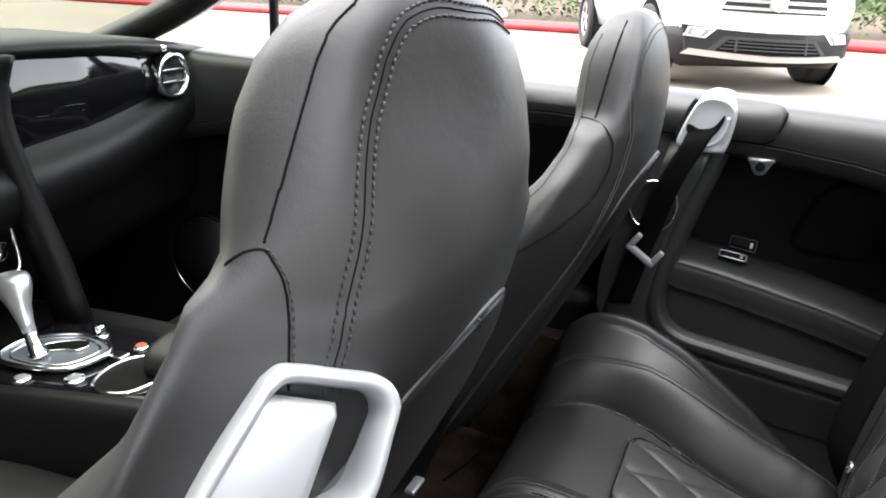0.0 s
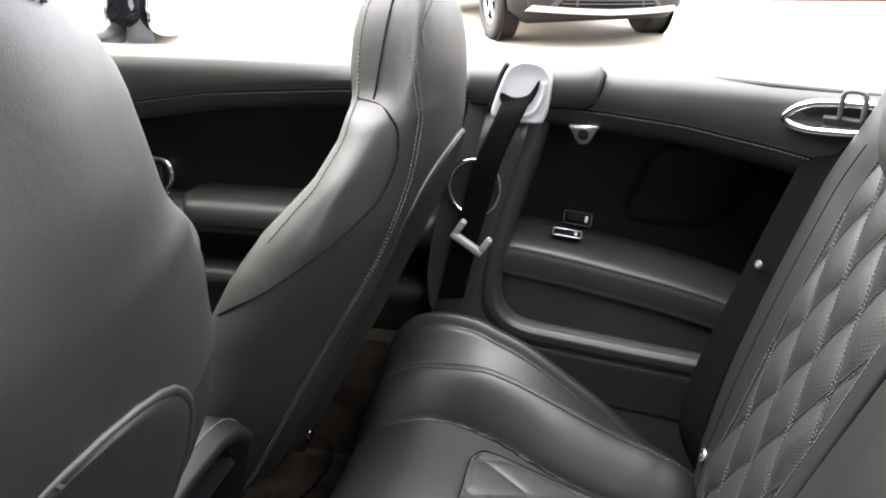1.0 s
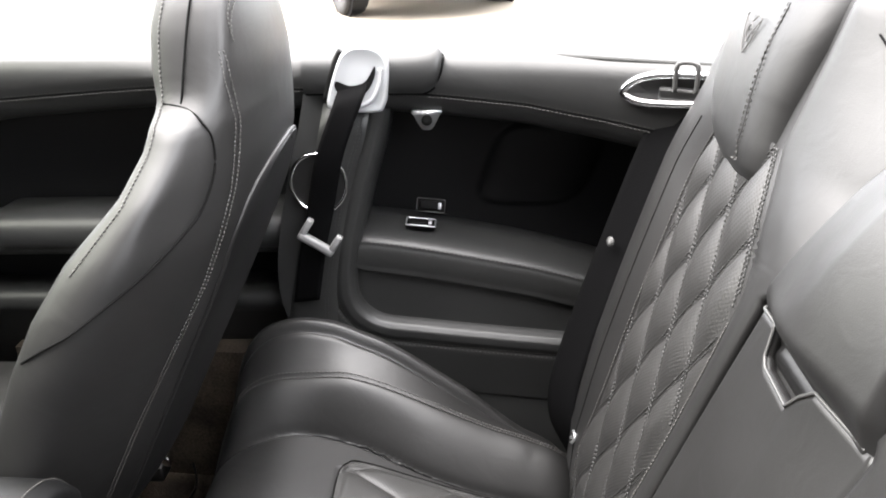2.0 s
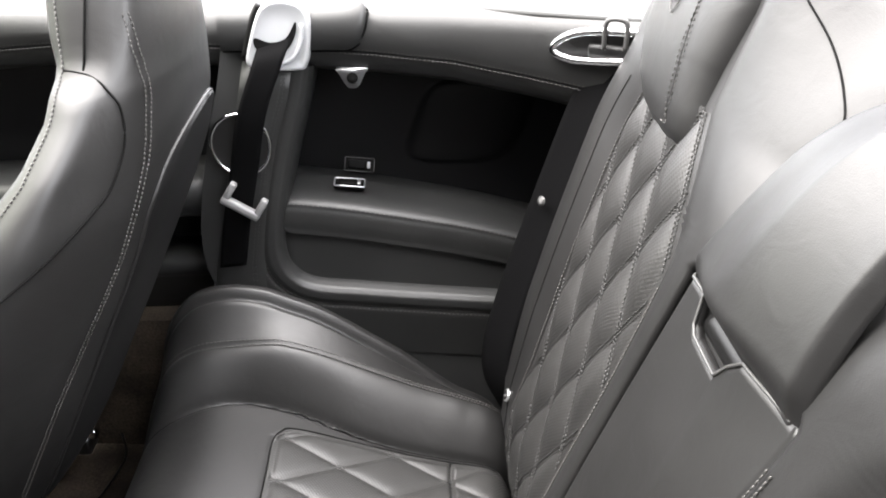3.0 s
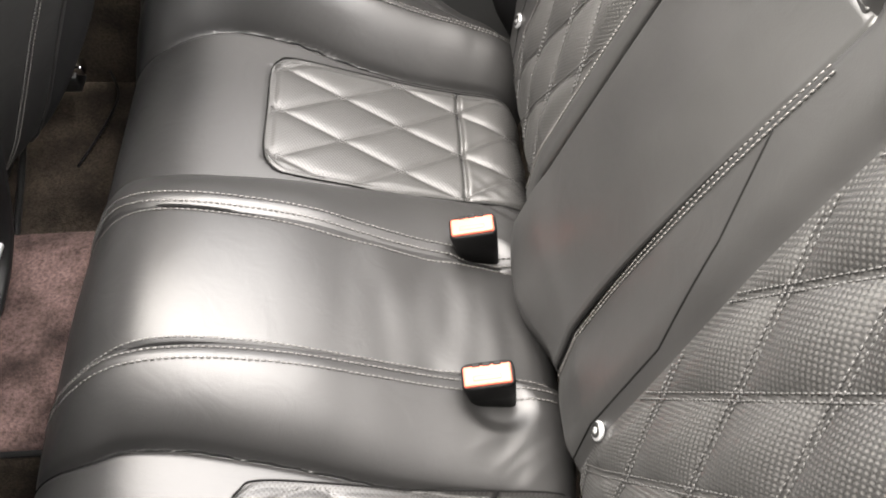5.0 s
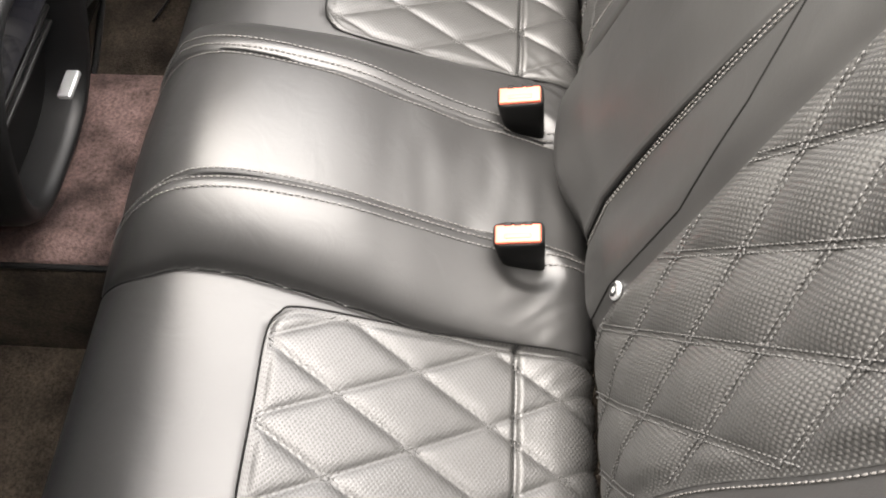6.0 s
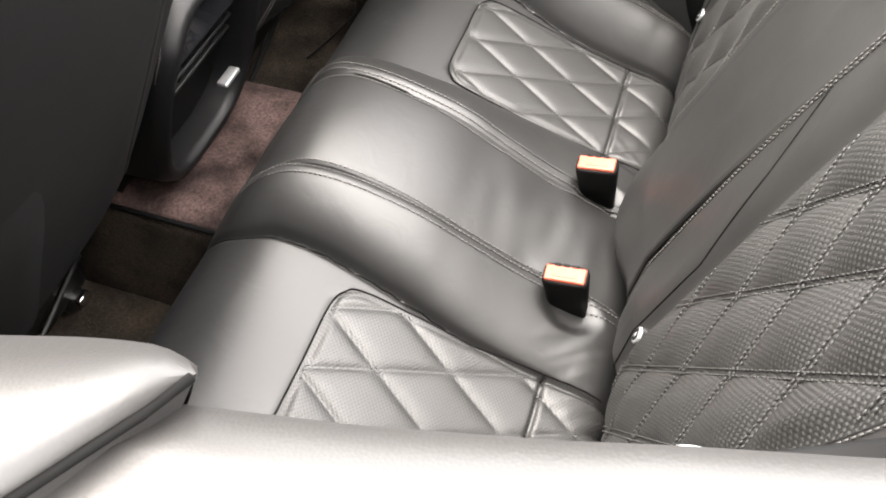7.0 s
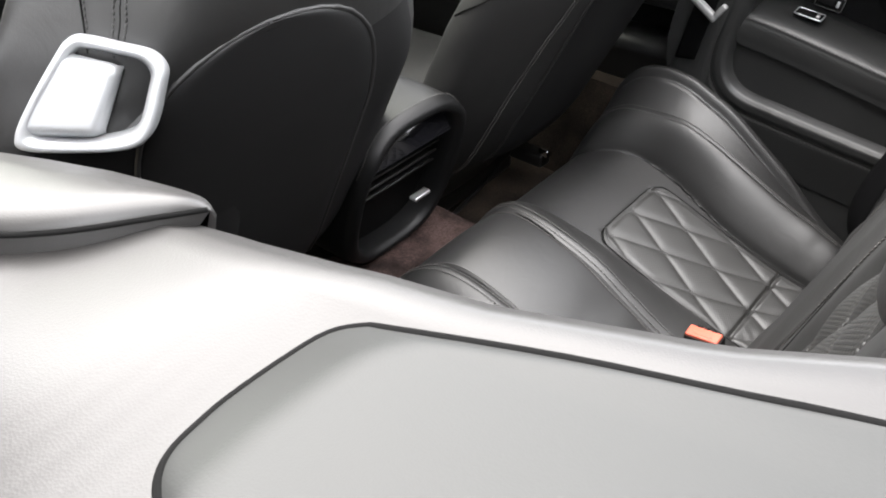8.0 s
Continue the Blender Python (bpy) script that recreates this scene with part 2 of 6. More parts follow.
def disc(name, c, r, depth, mat, parent=None, label="", rot=None, sides=32, inner=0.0, bevel=0.0):
    """A disc or ring about its own z axis."""
    prof = [(inner, 0), (r, 0), (r, depth), (inner, depth)]
    if bevel:
        prof = [(inner, 0), (r - bevel, 0), (r, bevel), (r, depth - bevel), (r - bevel, depth), (inner, depth)]
    rings = []
    m = Matrix.Translation(c) @ (rot if rot is not None else Matrix.Identity(4))
    for k in range(sides + 1):
        a = 2 * math.pi * k / sides
        rings.append([m @ Vector((q * math.cos(a), q * math.sin(a), z)) for q, z in prof])
    ob = loft(name, rings, mat, parent, label, caps=False, closed=True)
    return ob


def stitches(name, runs, mat, parent, step=0.0042, size=(0.0030, 0.0007, 0.0006), label=""):
    """Rows of short raised threads along runs of points."""
    verts, faces = [], []
    for run in runs:
        p = [Vector(q) for q in run]
        acc, want = 0.0, 0.0
        for a, b in zip(p, p[1:]):
            d = b - a
            ln = d.length
            if ln < 1e-6:
                continue
            d /= ln
            side = d.cross(Vector((0.1, 0.2, 0.97)))
            side = side.normalized() if side.length > 1e-3 else Vector((0, 1, 0))
            top = d.cross(side).normalized()
            while want <= acc + ln:
                c = a + d * (want - acc)
                k = len(verts)
                for sx in (-1, -0.62, 0.62, 1):
                    w = 0.35 if abs(sx) == 1 else 1.0
                    for g in range(5):
                        verts.append(c + d * (sx * size[0] * 0.5) + side * (math.cos(g * 1.2566) * size[1] * w) + top * (math.sin(g * 1.2566) * size[2] * w))
                for i in range(3):
                    for g in range(5):
                        faces.append((k + i * 5 + g, k + i * 5 + (g + 1) % 5, k + i * 5 + 5 + (g + 1) % 5, k + i * 5 + 5 + g))
                want += step
            acc += ln
    return tagged(raw(name, verts, faces, mat, parent, label), kind="stuff")


def rail_loop(pts, n=90):
    return spline(pts, n, closed=True)


# ---- setting: ground and street ----
raw("ground", [(-200, -200, 0), (200, -200, 0), (200, 200, 0), (-200, 200, 0)], [(0, 1, 2, 3)], CONCRETE, flat=True)
tagged(bpy.data.objects["ground"], "pale concrete car park surface", "ground", kind="structure")
bm = bmesh.new()
bmesh.ops.create_cube(bm, size=1.0, matrix=Matrix.Translation((0, 12.35, 0.075)) @ Matrix.Diagonal((90, 0.2, 0.15, 1)))
bmesh.ops.bevel(bm, geom=bm.edges[:], offset=0.03, segments=2, affect="EDGES")
tagged(part("kerb", bm, KERB), "red painted concrete kerb along the planting bed", "kerb", kind="structure")
raw("bed", [(-45, 12.44, 0.13), (45, 12.44, 0.13), (45, 20, 0.16), (-45, 20, 0.16)], [(0, 1, 2, 3)], SOIL, flat=True)
tagged(bpy.data.objects["bed"], "brown mulch planting bed behind the kerb", "planting bed", kind="structure")

# unseen wall, added to keep sky light off faces turned to the driver side
bm = bmesh.new()
bmesh.ops.create_cube(bm, size=1.0, matrix=Matrix.Translation((-4.6, -2.7, 2.6)) @ Matrix.Diagonal((10.8, 0.3, 5.2, 1)))
bmesh.ops.bevel(bm, geom=bm.edges[:], offset=0.02, segments=1, affect="EDGES")
tagged(part("wall_building", bm, LIGHT_BLOCK), "unseen dark grey wall added beside the convertible to block sky light", "wall", kind="structure")
# a second unseen wall, added to cut low light from the rear
bm = bmesh.new()
bmesh.ops.create_cube(bm, size=1.0, matrix=Matrix.Translation((4.2, 0.6, 2.6)) @ Matrix.Diagonal((0.3, 6.9, 5.2, 1)))
bmesh.ops.bevel(bm, geom=bm.edges[:], offset=0.02, segments=1, affect="EDGES")
tagged(part("wall_building", bm, LIGHT_BLOCK), "unseen dark grey wall added behind the convertible to block sky light", "wall", kind="structure")

# ---- rear bench seat ----
# x runs to the car's rear, y to its passenger side.
BASE = [(-0.452, 0.20), (-0.455, 0.30), (-0.455, 0.385), (-0.440, 0.445), (-0.410, 0.484), (-0.368, 0.504), (-0.32, 0.508), (-0.245, 0.490),
        (-0.16, 0.459), (-0.08, 0.429), (-0.015, 0.409), (0.022, 0.400), (0.046, 0.388), (0.060, 0.366), (0.068, 0.330)]
PROFILE = spline([(x, 0, z) for x, z in BASE], 240)
bench = thing("rear_seat", (-0.1, 0.0, 0.18), "black leather rear bench seat with diamond quilted inserts", "rear seat")


def edge_in(x):
    """Where the inner side roll meets the flat of the seat."""
    return ease_table([(-0.5, 0.165), (-0.42, 0.161), (-0.375, 0.158), (-0.335, 0.151), (-0.287, 0.152), (-0.239, 0.158), (-0.19, 0.164), (-0.13, 0.173), (-0.075, 0.178), (-0.02, 0.180), (0.08, 0.182)], x)


def edge_out(x, sign):
    return ease_table([(-0.5, 0.380), (-0.40, 0.383), (-0.35, 0.394), (-0.29, 0.406), (-0.23, 0.402), (-0.155, 0.386), (-0.08, 0.380), (0.08, 0.380)], x) + (0.02 if sign < 0 else 0.0)


def inner_line(x):
    """Half width of the middle section."""
    return ease_table([(-0.5, 0.092), (-0.39, 0.088), (-0.33, 0.075), (-0.2, 0.070), (-0.1, 0.068), (0.08, 0.068)], x)


def roll_rise(x):
    """Height of the inner rolls and the middle section over the flat of the seats."""
    return ease_table([(-0.5, 0.0), (-0.42, 0.017), (-0.37, 0.040), (-0.33, 0.052), (-0.27, 0.057), (-0.2, 0.055), (-0.15, 0.046), (-0.1, 0.038), (-0.05, 0.033), (0.0, 0.027), (0.04, 0.020), (0.07, 0.008)], x)


def swell(x, s, sign):
    """Height of the side rolls over the flat of one seat."""
    a_in = roll_rise(x)
    # outer roll: height at its stitched crease and at its rim
    h_st = ease_table([(-0.5, 0.015), (-0.45, 0.036), (-0.40, 0.052), (-0.36, 0.060), (-0.325, 0.064), (-0.295, 0.072), (-0.265, 0.079), (-0.235, 0.078), (-0.175, 0.073), (-0.115, 0.067), (-0.055, 0.062), (-0.02, 0.060), (0.03, 0.050), (0.08, 0.03)], x)
    h_rim = ease_table([(-0.5, 0.018), (-0.45, 0.050), (-0.40, 0.082), (-0.36, 0.104), (-0.33, 0.114), (-0.30, 0.115), (-0.272, 0.109), (-0.24, 0.103), (-0.178, 0.085), (-0.113, 0.065), (-0.05, 0.046), (-0.015, 0.034), (0.03, 0.02), (0.08, 0.005)], x)
    e, i, o = edge_in(x), inner_line(x), edge_out(x, sign)
    h = 0.0
    if s < e:
        t = min((e - s) / (e - i), 1.0)
        h = a_in * (1 - (1 - t) ** 2) ** 0.62 * (1 - 0.10 * smooth(0.80, 1.0, t))
    if s > o:
        st, rim = (0.445, 0.490) if sign > 0 else (0.465, 0.510)
        t = min((s - o) / (st - o), 1.0)
        h = h_st * math.sin(t * math.pi / 2) ** 0.85
        if s > st:
            f = min((s - st) / (rim - st), 1.0)
            h += (h_rim - h_st) * (0.75 * f + 0.25 * f * f) - 0.004 * smooth(rim - 0.008, rim, s)
        if s > rim:
            h += 0.012 * smooth(rim, rim + 0.012, s) * smooth(0.0, -0.12, x) - 0.07 * max(0.0, s - rim - 0.020) / 0.06
        h -= 0.002 * math.exp(-((s - st) / 0.003) ** 2) + 0.004 * math.exp(-((s - rim - 0.002) / 0.0025) ** 2)
    for c, w, d in ((e, 0.003, 0.005), (o, 0.003, 0.005)):
        h -= d * math.exp(-((s - c) / w) ** 2) * smooth(-0.5, -0.46, x)
    # the cut-out in which the belt buckle sits
    h -= 0.009 * smooth(0.032, 0.014, math.hypot((x + 0.014) * 0.75, s - (0.085 if sign > 0 else 0.096)))
    return h


def inset_of(sign):
    return (-0.252, 0.078, 0.176, 0.370) if sign > 0 else (-0.252, 0.078, 0.176, 0.392)


def seat_point(sign, u, s, lift=0.0):
    """A point of one seat's cushion: u along its profile, s across."""
    k = min(int(u * 240), 239)
    p = PROFILE[k].lerp(PROFILE[k + 1], u * 240 - k)
    d = PROFILE[k + 1] - PROFILE[k]
    nx, nz = -d.z, d.x
    ln = math.hypot(nx, nz)
    h = swell(p.x, s, sign) + lift
    nx *= smooth(-0.46, -0.30, p.x)
    x0, x1, s0, s1 = inset_of(sign)
    if x0 < p.x < x1 and s0 < s < s1:
        e = min(p.x - x0, s - s0, s1 - s)
        ca, cs = x0 + 0.035 - p.x, max(s0 + 0.035 - s, s - s1 + 0.035)
        if ca > 0 and cs > 0:
            e = max(0.035 - math.hypot(ca, cs), 0.0)
        h -= 0.006 * smooth(0, 0.006, e)
    # soft creases where the cover is drawn round the corner behind the rolls
    fold = smooth(-0.06, 0.0, p.x) * smooth(0.10, 0.15, s) * smooth(0.24, 0.19, s)
    h += fold * 0.0016 * noise.noise(Vector((p.x * 60 + s * 70, s * 18, 3.0 * sign)))
    return Vector((p.x + nx / ln * h, sign * s, p.z + max(nz / ln, 0.25) * h))


U_OF = [(PROFILE[k].x, k / 240) for k in range(241)]


def u_at(x):
    return lerp_table(U_OF[20:], x)[0]


def quilt_height(a, b, node, d1, d2, rise, soft):
    """Padding between two families of seams through node."""
    det = d1[0] * d2[1] - d1[1] * d2[0]
    p, q = a - node[0], b - node[1]
    i = (p * d2[1] - q * d2[0]) / det
    j = (d1[0] * q - d1[1] * p) / det
    l1, l2 = math.hypot(*d1), math.hypot(*d2)
    hi = abs(i - round(i)) * abs(det) / l2
    hj = abs(j - round(j)) * abs(det) / l1
    return rise * (1 - math.exp(-hi / soft)) * (1 - math.exp(-hj / soft))


def quilt_runs(node, d1, d2, inside, place, off=0.0024):
    """Double rows of thread along the quilting seams."""
    runs = []
    for d, e in ((d1, d2), (d2, d1)):
        ln = math.hypot(*d)
        ux, uy = d[0] / ln, d[1] / ln
        for k in range(-14, 15):
            for side in (-off, off):
                ox, oy = node[0] + e[0] * k - uy * side, node[1] + e[1] * k + ux * side
                run = []
                for q in range(-240, 241):
                    a, b = ox + ux * q * 0.004, oy + uy * q * 0.004
                    if inside(a, b):
                        run.append(place(a, b))
                    elif len(run) > 1:
                        runs.append(run)
                        run = []
                if len(run) > 1:
                    runs.append(run)
    return runs


for sign in (1, -1):
    INSET = inset_of(sign)
    C_NODE, C_D1, C_D2 = ((-0.166, 0.318), (0.070, -0.030), (0.070, 0.044)) if sign > 0 else ((-0.184, -0.254), (0.070, -0.042), (0.071, 0.034))
    cushion = grid("seat_cushion", lambda u, v: seat_point(sign, u, inner_line(PROFILE[min(int(u * 240), 240)].x) + max(v - 0.02, 0) * 0.515) - Vector((0, 0, 0.05 if v < 0.015 else (0.010 if v < 0.022 else 0))),
                   150, 330, LEATHER, bench, flip=sign < 0)

    def c_place(a, b, lift=0.0):
        return seat_point(sign, u_at(a), sign * b, lift)

    def c_inside(a, b):
        s = sign * b
        if not (INSET[0] + 0.004 < a < 0.062 and INSET[2] + 0.004 < s < INSET[3] - 0.004):
            return False
        r = 0.035
        cx = INSET[0] + r
        if a < cx:
            for lim, sg in ((INSET[2] + r, -1), (INSET[3] - r, 1)):
                if (s - lim) * sg > 0 and math.hypot(a - cx, s - lim) > r - 0.003:
                    return False
        return True

    def insert_point(u, v, lift=0.0):
        a = INSET[0] + u * (0.064 - INSET[0])
        r = 0.035
        cut = r - math.sqrt(max(r * r - max(INSET[0] + r - a, 0) ** 2, 0))
        lo, hi = INSET[2] + cut, INSET[3] - cut
        s = lo + v * (hi - lo)
        edge = min(a - INSET[0], s - INSET[2], INSET[3] - s) if cut == 0 else min(s - lo, hi - s, a - INSET[0])
        h = 0.0062 + quilt_height(a, sign * s, C_NODE, C_D1, C_D2, 0.0046, 0.006) * smooth(0, 0.014, edge) - 0.0065 * math.exp(-((a + 0.018) / 0.0028) ** 2)
        return seat_point(sign, u_at(a), s, h - 0.005 * (1 - smooth(0, 0.005, edge)))

    insert = grid("quilted_insert", insert_point, 150, 110, QUILT, cushion, "perforated black leather with diamond quilting",
                  uv=lambda u, v: (u * 0.317, v * 0.21), flip=sign < 0)
    stitches("stitching", quilt_runs(C_NODE, C_D1, C_D2, c_inside, lambda a, b: c_place(a, b, 0.0068)), QUILT_THREAD, cushion, label="charcoal quilting thread")
    ring = []
    for a, s in [(INSET[1] - 0.02, INSET[2]), (-0.12, INSET[2]), (INSET[0] + 0.03, INSET[2]), (INSET[0] + 0.008, INSET[2] + 0.01), (INSET[0], INSET[2] + 0.035),
                 (INSET[0], 0.28), (INSET[0], INSET[3] - 0.035), (INSET[0] + 0.008, INSET[3] - 0.01), (INSET[0] + 0.03, INSET[3]), (-0.12, INSET[3]), (INSET[1] - 0.02, INSET[3])]:
        ring.append((a, s, 0))
    ring = [seat_point(sign, u_at(q.x), q.y, 0.0014) for q in spline(ring, 120)]
    tube("piping", ring, 0.0010, GROOVE, cushion)
    tube("seam", [seat_point(sign, u_at(-0.018), INSET[2] + (INSET[3] - INSET[2]) * k / 40, 0.0008) for k in range(41)], 0.0011, GROOVE, cushion)
    for edge in (edge_in, lambda q: edge_out(q, sign)):
        run = [seat_point(sign, k / 100, edge(PROFILE[int(k * 2.4)].x), 0.0008) for k in range(16, 90)]
        tube("seam", run, 0.0013, GROOVE, cushion)
    # twin thread rows on the inner and outer rolls
    runs = []
    for ds in (0.008, 0.019):
        runs.append([seat_point(sign, k / 200, inner_line(PROFILE[int(k * 1.2)].x) + ds, 0.0012) for k in range(44, 176)])
    for ds in (-0.003, 0.004):
        runs.append([seat_point(sign, k / 200, (0.445 if sign > 0 else 0.465) + ds, 0.0012) for k in range(60, 186)])
    stitches("stitching", runs, STITCH, cushion, 0.0058, (0.0044, 0.0010, 0.0008), label="pale grey seam thread")


def middle_point(u, v):
    k = min(int(u * 240), 239)
    p = PROFILE[k].lerp(PROFILE[k + 1], u * 240 - k)
    w = inner_line(p.x) + 0.006
    y = (2 * v - 1) * w
    h = roll_rise(p.x) - 0.005
    h += 0.007 * (1 - (y / w) ** 2) - 0.007 * smooth(0.92, 1.0, abs(y) / w)
    crease = smooth(-0.22, -0.10, p.x) * 0.006 * (noise.noise(Vector((p.x * 16, y * 7, 2.0))) + 0.5 * noise.noise(Vector((p.x * 34, y * 12, 7.0))))
    return Vector((p.x + 0.002, y, p.z + h + crease))


middle = grid("middle_section", middle_point, 150, 50, LEATHER, bench)
runs = [[middle_point(k / 200, 0.5 + sg * 0.45) + Vector((0, 0, 0.0012)) for k in range(40, 182)] for sg in (-1, 1)]
stitches("stitching", runs, STITCH, middle, 0.0058, (0.0044, 0.0010, 0.0008), label="pale grey seam thread")
for sg in (-1, 1):
    tube("seam", [Vector((middle_point(k / 100, 0.5).x, sg * (inner_line(PROFILE[int(k * 2.4)].x) + 0.004), middle_point(k / 100, 0.5 + sg * 0.47).z - 0.0005)) for k in range(18, 92)], 0.0022, GROOVE, middle)


# backrest
def back_x(z):
    return 0.065 + (0.31 if z > 0.52 else 0.12) * (z - 0.52) + 0.45 * max(0.455 - z, 0)


def back_point(y, z, lift=0.0):
    return Vector((back_x(z) - lift * 0.955, y, z + lift * 0.296))


B_NODE, B_D1, B_D2 = (0.2155, 0.692), (0.036, 0.073), (0.036, -0.069)


def quilt_lo(z):
    return ease_table([(0.36, 0.178), (0.50, 0.172), (0.60, 0.165), (0.75, 0.152), (0.85, 0.150), (0.92, 0.175), (0.98, 0.205)], z)


def quilt_hi(z):
    return ease_table([(0.36, 0.345), (0.50, 0.350), (0.60, 0.352), (0.75, 0.372), (0.88, 0.378), (0.98, 0.35)], z)


def back_swell(s, z):
    lo, hi = quilt_lo(z), quilt_hi(z)
    h = 0.0
    if s > hi:
        h += 0.016 * smooth(0.46, 0.66, z) * math.sin(min((s - hi) / 0.05, 1) * math.pi / 2) - max(0, s - hi - 0.065) ** 2 * 14
    if s < lo:
        h += 0.012 * math.sin(min((lo - s) / 0.030, 1) * math.pi / 2) - max(0, lo - s - 0.055) ** 2 * 4
    return h


def flap_r(z):
    """The fold-down panel's edges on the driver and the passenger side."""
    return ease_table([(0.36, -0.074), (0.436, -0.0716), (0.58, -0.064), (0.70, -0.071), (0.795, -0.081), (0.853, -0.089), (0.89, -0.092)], z)


def flap_l(z):
    return ease_table([(0.36, 0.128), (0.50, 0.122), (0.70, 0.110), (0.88, 0.098)], z)


def set_back(z):
    """How far the bulkhead leans away towards its top."""
    return 0.045 * (max(z - 0.92, 0) / 0.16) ** 2


def pad_l(z):
    """Edges of the padded bulkhead above the panel."""
    return ease_table([(0.86, 0.102), (0.885, 0.094), (0.93, 0.076), (0.97, 0.063), (1.014, 0.050), (1.041, 0.033), (1.059, 0.013), (1.071, -0.010), (1.078, -0.035)], z)


def pad_r(z):
    return ease_table([(0.86, -0.092), (0.95, -0.088), (1.02, -0.084), (1.05, -0.074), (1.068, -0.060), (1.078, -0.037)], z)


for sign in (1, -1):
    def inner_at(z):
        edge = flap_l(z) + 0.002 if sign > 0 else -flap_r(z) + 0.0012
        top = ease_table([(1.045, 0.0), (1.065, 0.026), (1.088, 0.059), (1.1075, 0.090), (1.13, 0.120)], z) + (0.0 if sign > 0 else 0.05)
        return edge + (top - edge) * smooth(0.880, 0.915, z)

    def shell(u, v):
        z = 0.36 + u * 0.77
        i = inner_at(z)
        o = 0.475 - 0.045 * smooth(0.60, 0.45, z) - 0.07 * smooth(0.93, 1.06, z) - 0.10 * smooth(1.06, 1.13, z)
        s = i + v * (o - i)
        round_off = (0.004 if sign > 0 else 0.002) * (1 - smooth(0, 0.006, (s - i))) if z < 0.90 else 0.0
        return back_point(sign * s, z, back_swell(s, z) - round_off - 0.05 * smooth(1.09, 1.135, z) ** 2 - set_back(z) * smooth(0.19, 0.09, s))
    back = grid("backrest", shell, 120, 90, LEATHER, bench, flip=sign < 0, thick=0.02)

    def b_insert(u, v):
        z = 0.37 + u * 0.605
        lo, hi = quilt_lo(z), quilt_hi(z)
        s = lo + v * (hi - lo)
        return back_point(sign * s, z, 0.001 + quilt_height(s, z, B_NODE, B_D1, B_D2, 0.0125, 0.013) * smooth(0, 0.02, min(s - lo, hi - s)) * (0.35 + 0.65 * smooth(0.42, 0.56, z)))

    grid("quilted_insert", b_insert, 210, 90, QUILT, back, "perforated black leather with tall diamond quilting", uv=lambda u, v: (v * 0.2, u * 0.6), flip=sign < 0)
    runs = quilt_runs(B_NODE, B_D1, B_D2, lambda a, b: 0.39 < b < 0.975 and quilt_lo(b) + 0.004 < a < quilt_hi(b) - 0.004,
                      lambda a, b: back_point(sign * a, b, 0.0030))
    stitches("stitching", runs, QUILT_THREAD, back, 0.0050, (0.0038, 0.0009, 0.0008), label="charcoal quilting thread")
    runs = [[back_point(sign * (quilt_hi(z / 200) + 0.004), z / 200, 0.0012 + back_swell(quilt_hi(z / 200) + 0.004, z / 200)) for z in range(84, 196)]]
    if sign > 0:
        for off in (0.008, 0.015):
            runs.append([back_point(quilt_lo(z / 200) - off, z / 200, 0.0012 + back_swell(quilt_lo(z / 200) - off, z / 200)) for z in range(84, 168)])
    else:
        for off in (0.004, 0.0095):
            runs.append([back_point(flap_r(z / 200) - off, z / 200, 0.0012 + back_swell(off - flap_r(z / 200), z / 200)) for z in range(82, 171)])
    # stitched upper edge of the bulkhead
    runs.append([back_point(sign * (inner_at(z / 200) + 0.006), z / 200, 0.0012 + back_swell(inner_at(z / 200) + 0.006, z / 200) - 0.05 * smooth(1.09, 1.135, z / 200) ** 2 - set_back(z / 200) * smooth(0.19, 0.09, inner_at(z / 200) + 0.006)) for z in range(210, 224)])
    stitches("stitching", runs, STITCH, back, 0.0054, (0.0042, 0.0010, 0.0008), label="pale grey seam thread")
    tube("seam", [back_point(sign * (quilt_hi(z / 100) + 0.032), z / 100, back_swell(quilt_hi(z / 100) + 0.032, z / 100) + 0.0002) for z in range(42, 96)], 0.0007, GROOVE, back)
    rise = [(0.068, 1.006), (0.080, 1.029), (0.117, 1.060), (0.152, 1.083)]
    tube("seam", [back_point(sign * y, z, back_swell(y, z) + 0.0006 - set_back(z) * smooth(0.19, 0.09, y)) for y, z, _ in spline([(y, z, 0) for y, z in rise], 30)], 0.0009, GROOVE, back)
    if sign < 0:
        def second(z):
            return lerp_table([(0.44, -0.165), (0.4716, -0.163), (0.634, -0.150), (0.73, -0.123), (0.7814, -0.100), (0.8065, -0.089)], z)[0]
        tube("seam", [back_point(second(z / 200), z / 200, back_swell(-second(z / 200), z / 200) + 0.0002) for z in range(90, 161)], 0.0008, GROOVE, back)

# fold-down middle panel with its grip notch, and the bulkhead pad above
NOTCH = [(0.120, 0.884), (0.089, 0.883), (0.054, 0.883), (0.046, 0.860), (0.038, 0.855), (-0.006, 0.853), (-0.014, 0.866), (-0.027, 0.879), (-0.100, 0.881)]


def panel_top(y):
    return lerp_table(sorted((a, b) for a, b in NOTCH), y)[0]


def hatch_point(u, v):
    z = 0.36 + u * 0.524
    y = flap_r(z) + v * (flap_l(z) - flap_r(z))
    z = 0.36 + u * (panel_top(y) - 0.36)
    w = flap_l(z) - flap_r(z)
    return back_point(y, z, (0.009 + 0.008 * smooth(0.0, 0.4, v)) * smooth(0, 0.022, (1 - v) * w) - 0.0015 * (1 - smooth(0, 0.004, v * w)) + 0.004 * math.sin(u * 3.1) + 0.030 * smooth(0.56, 0.41, z) * smooth(0.0, 0.45, v) * math.sin(min(v, 0.94) * math.pi) ** 0.5)


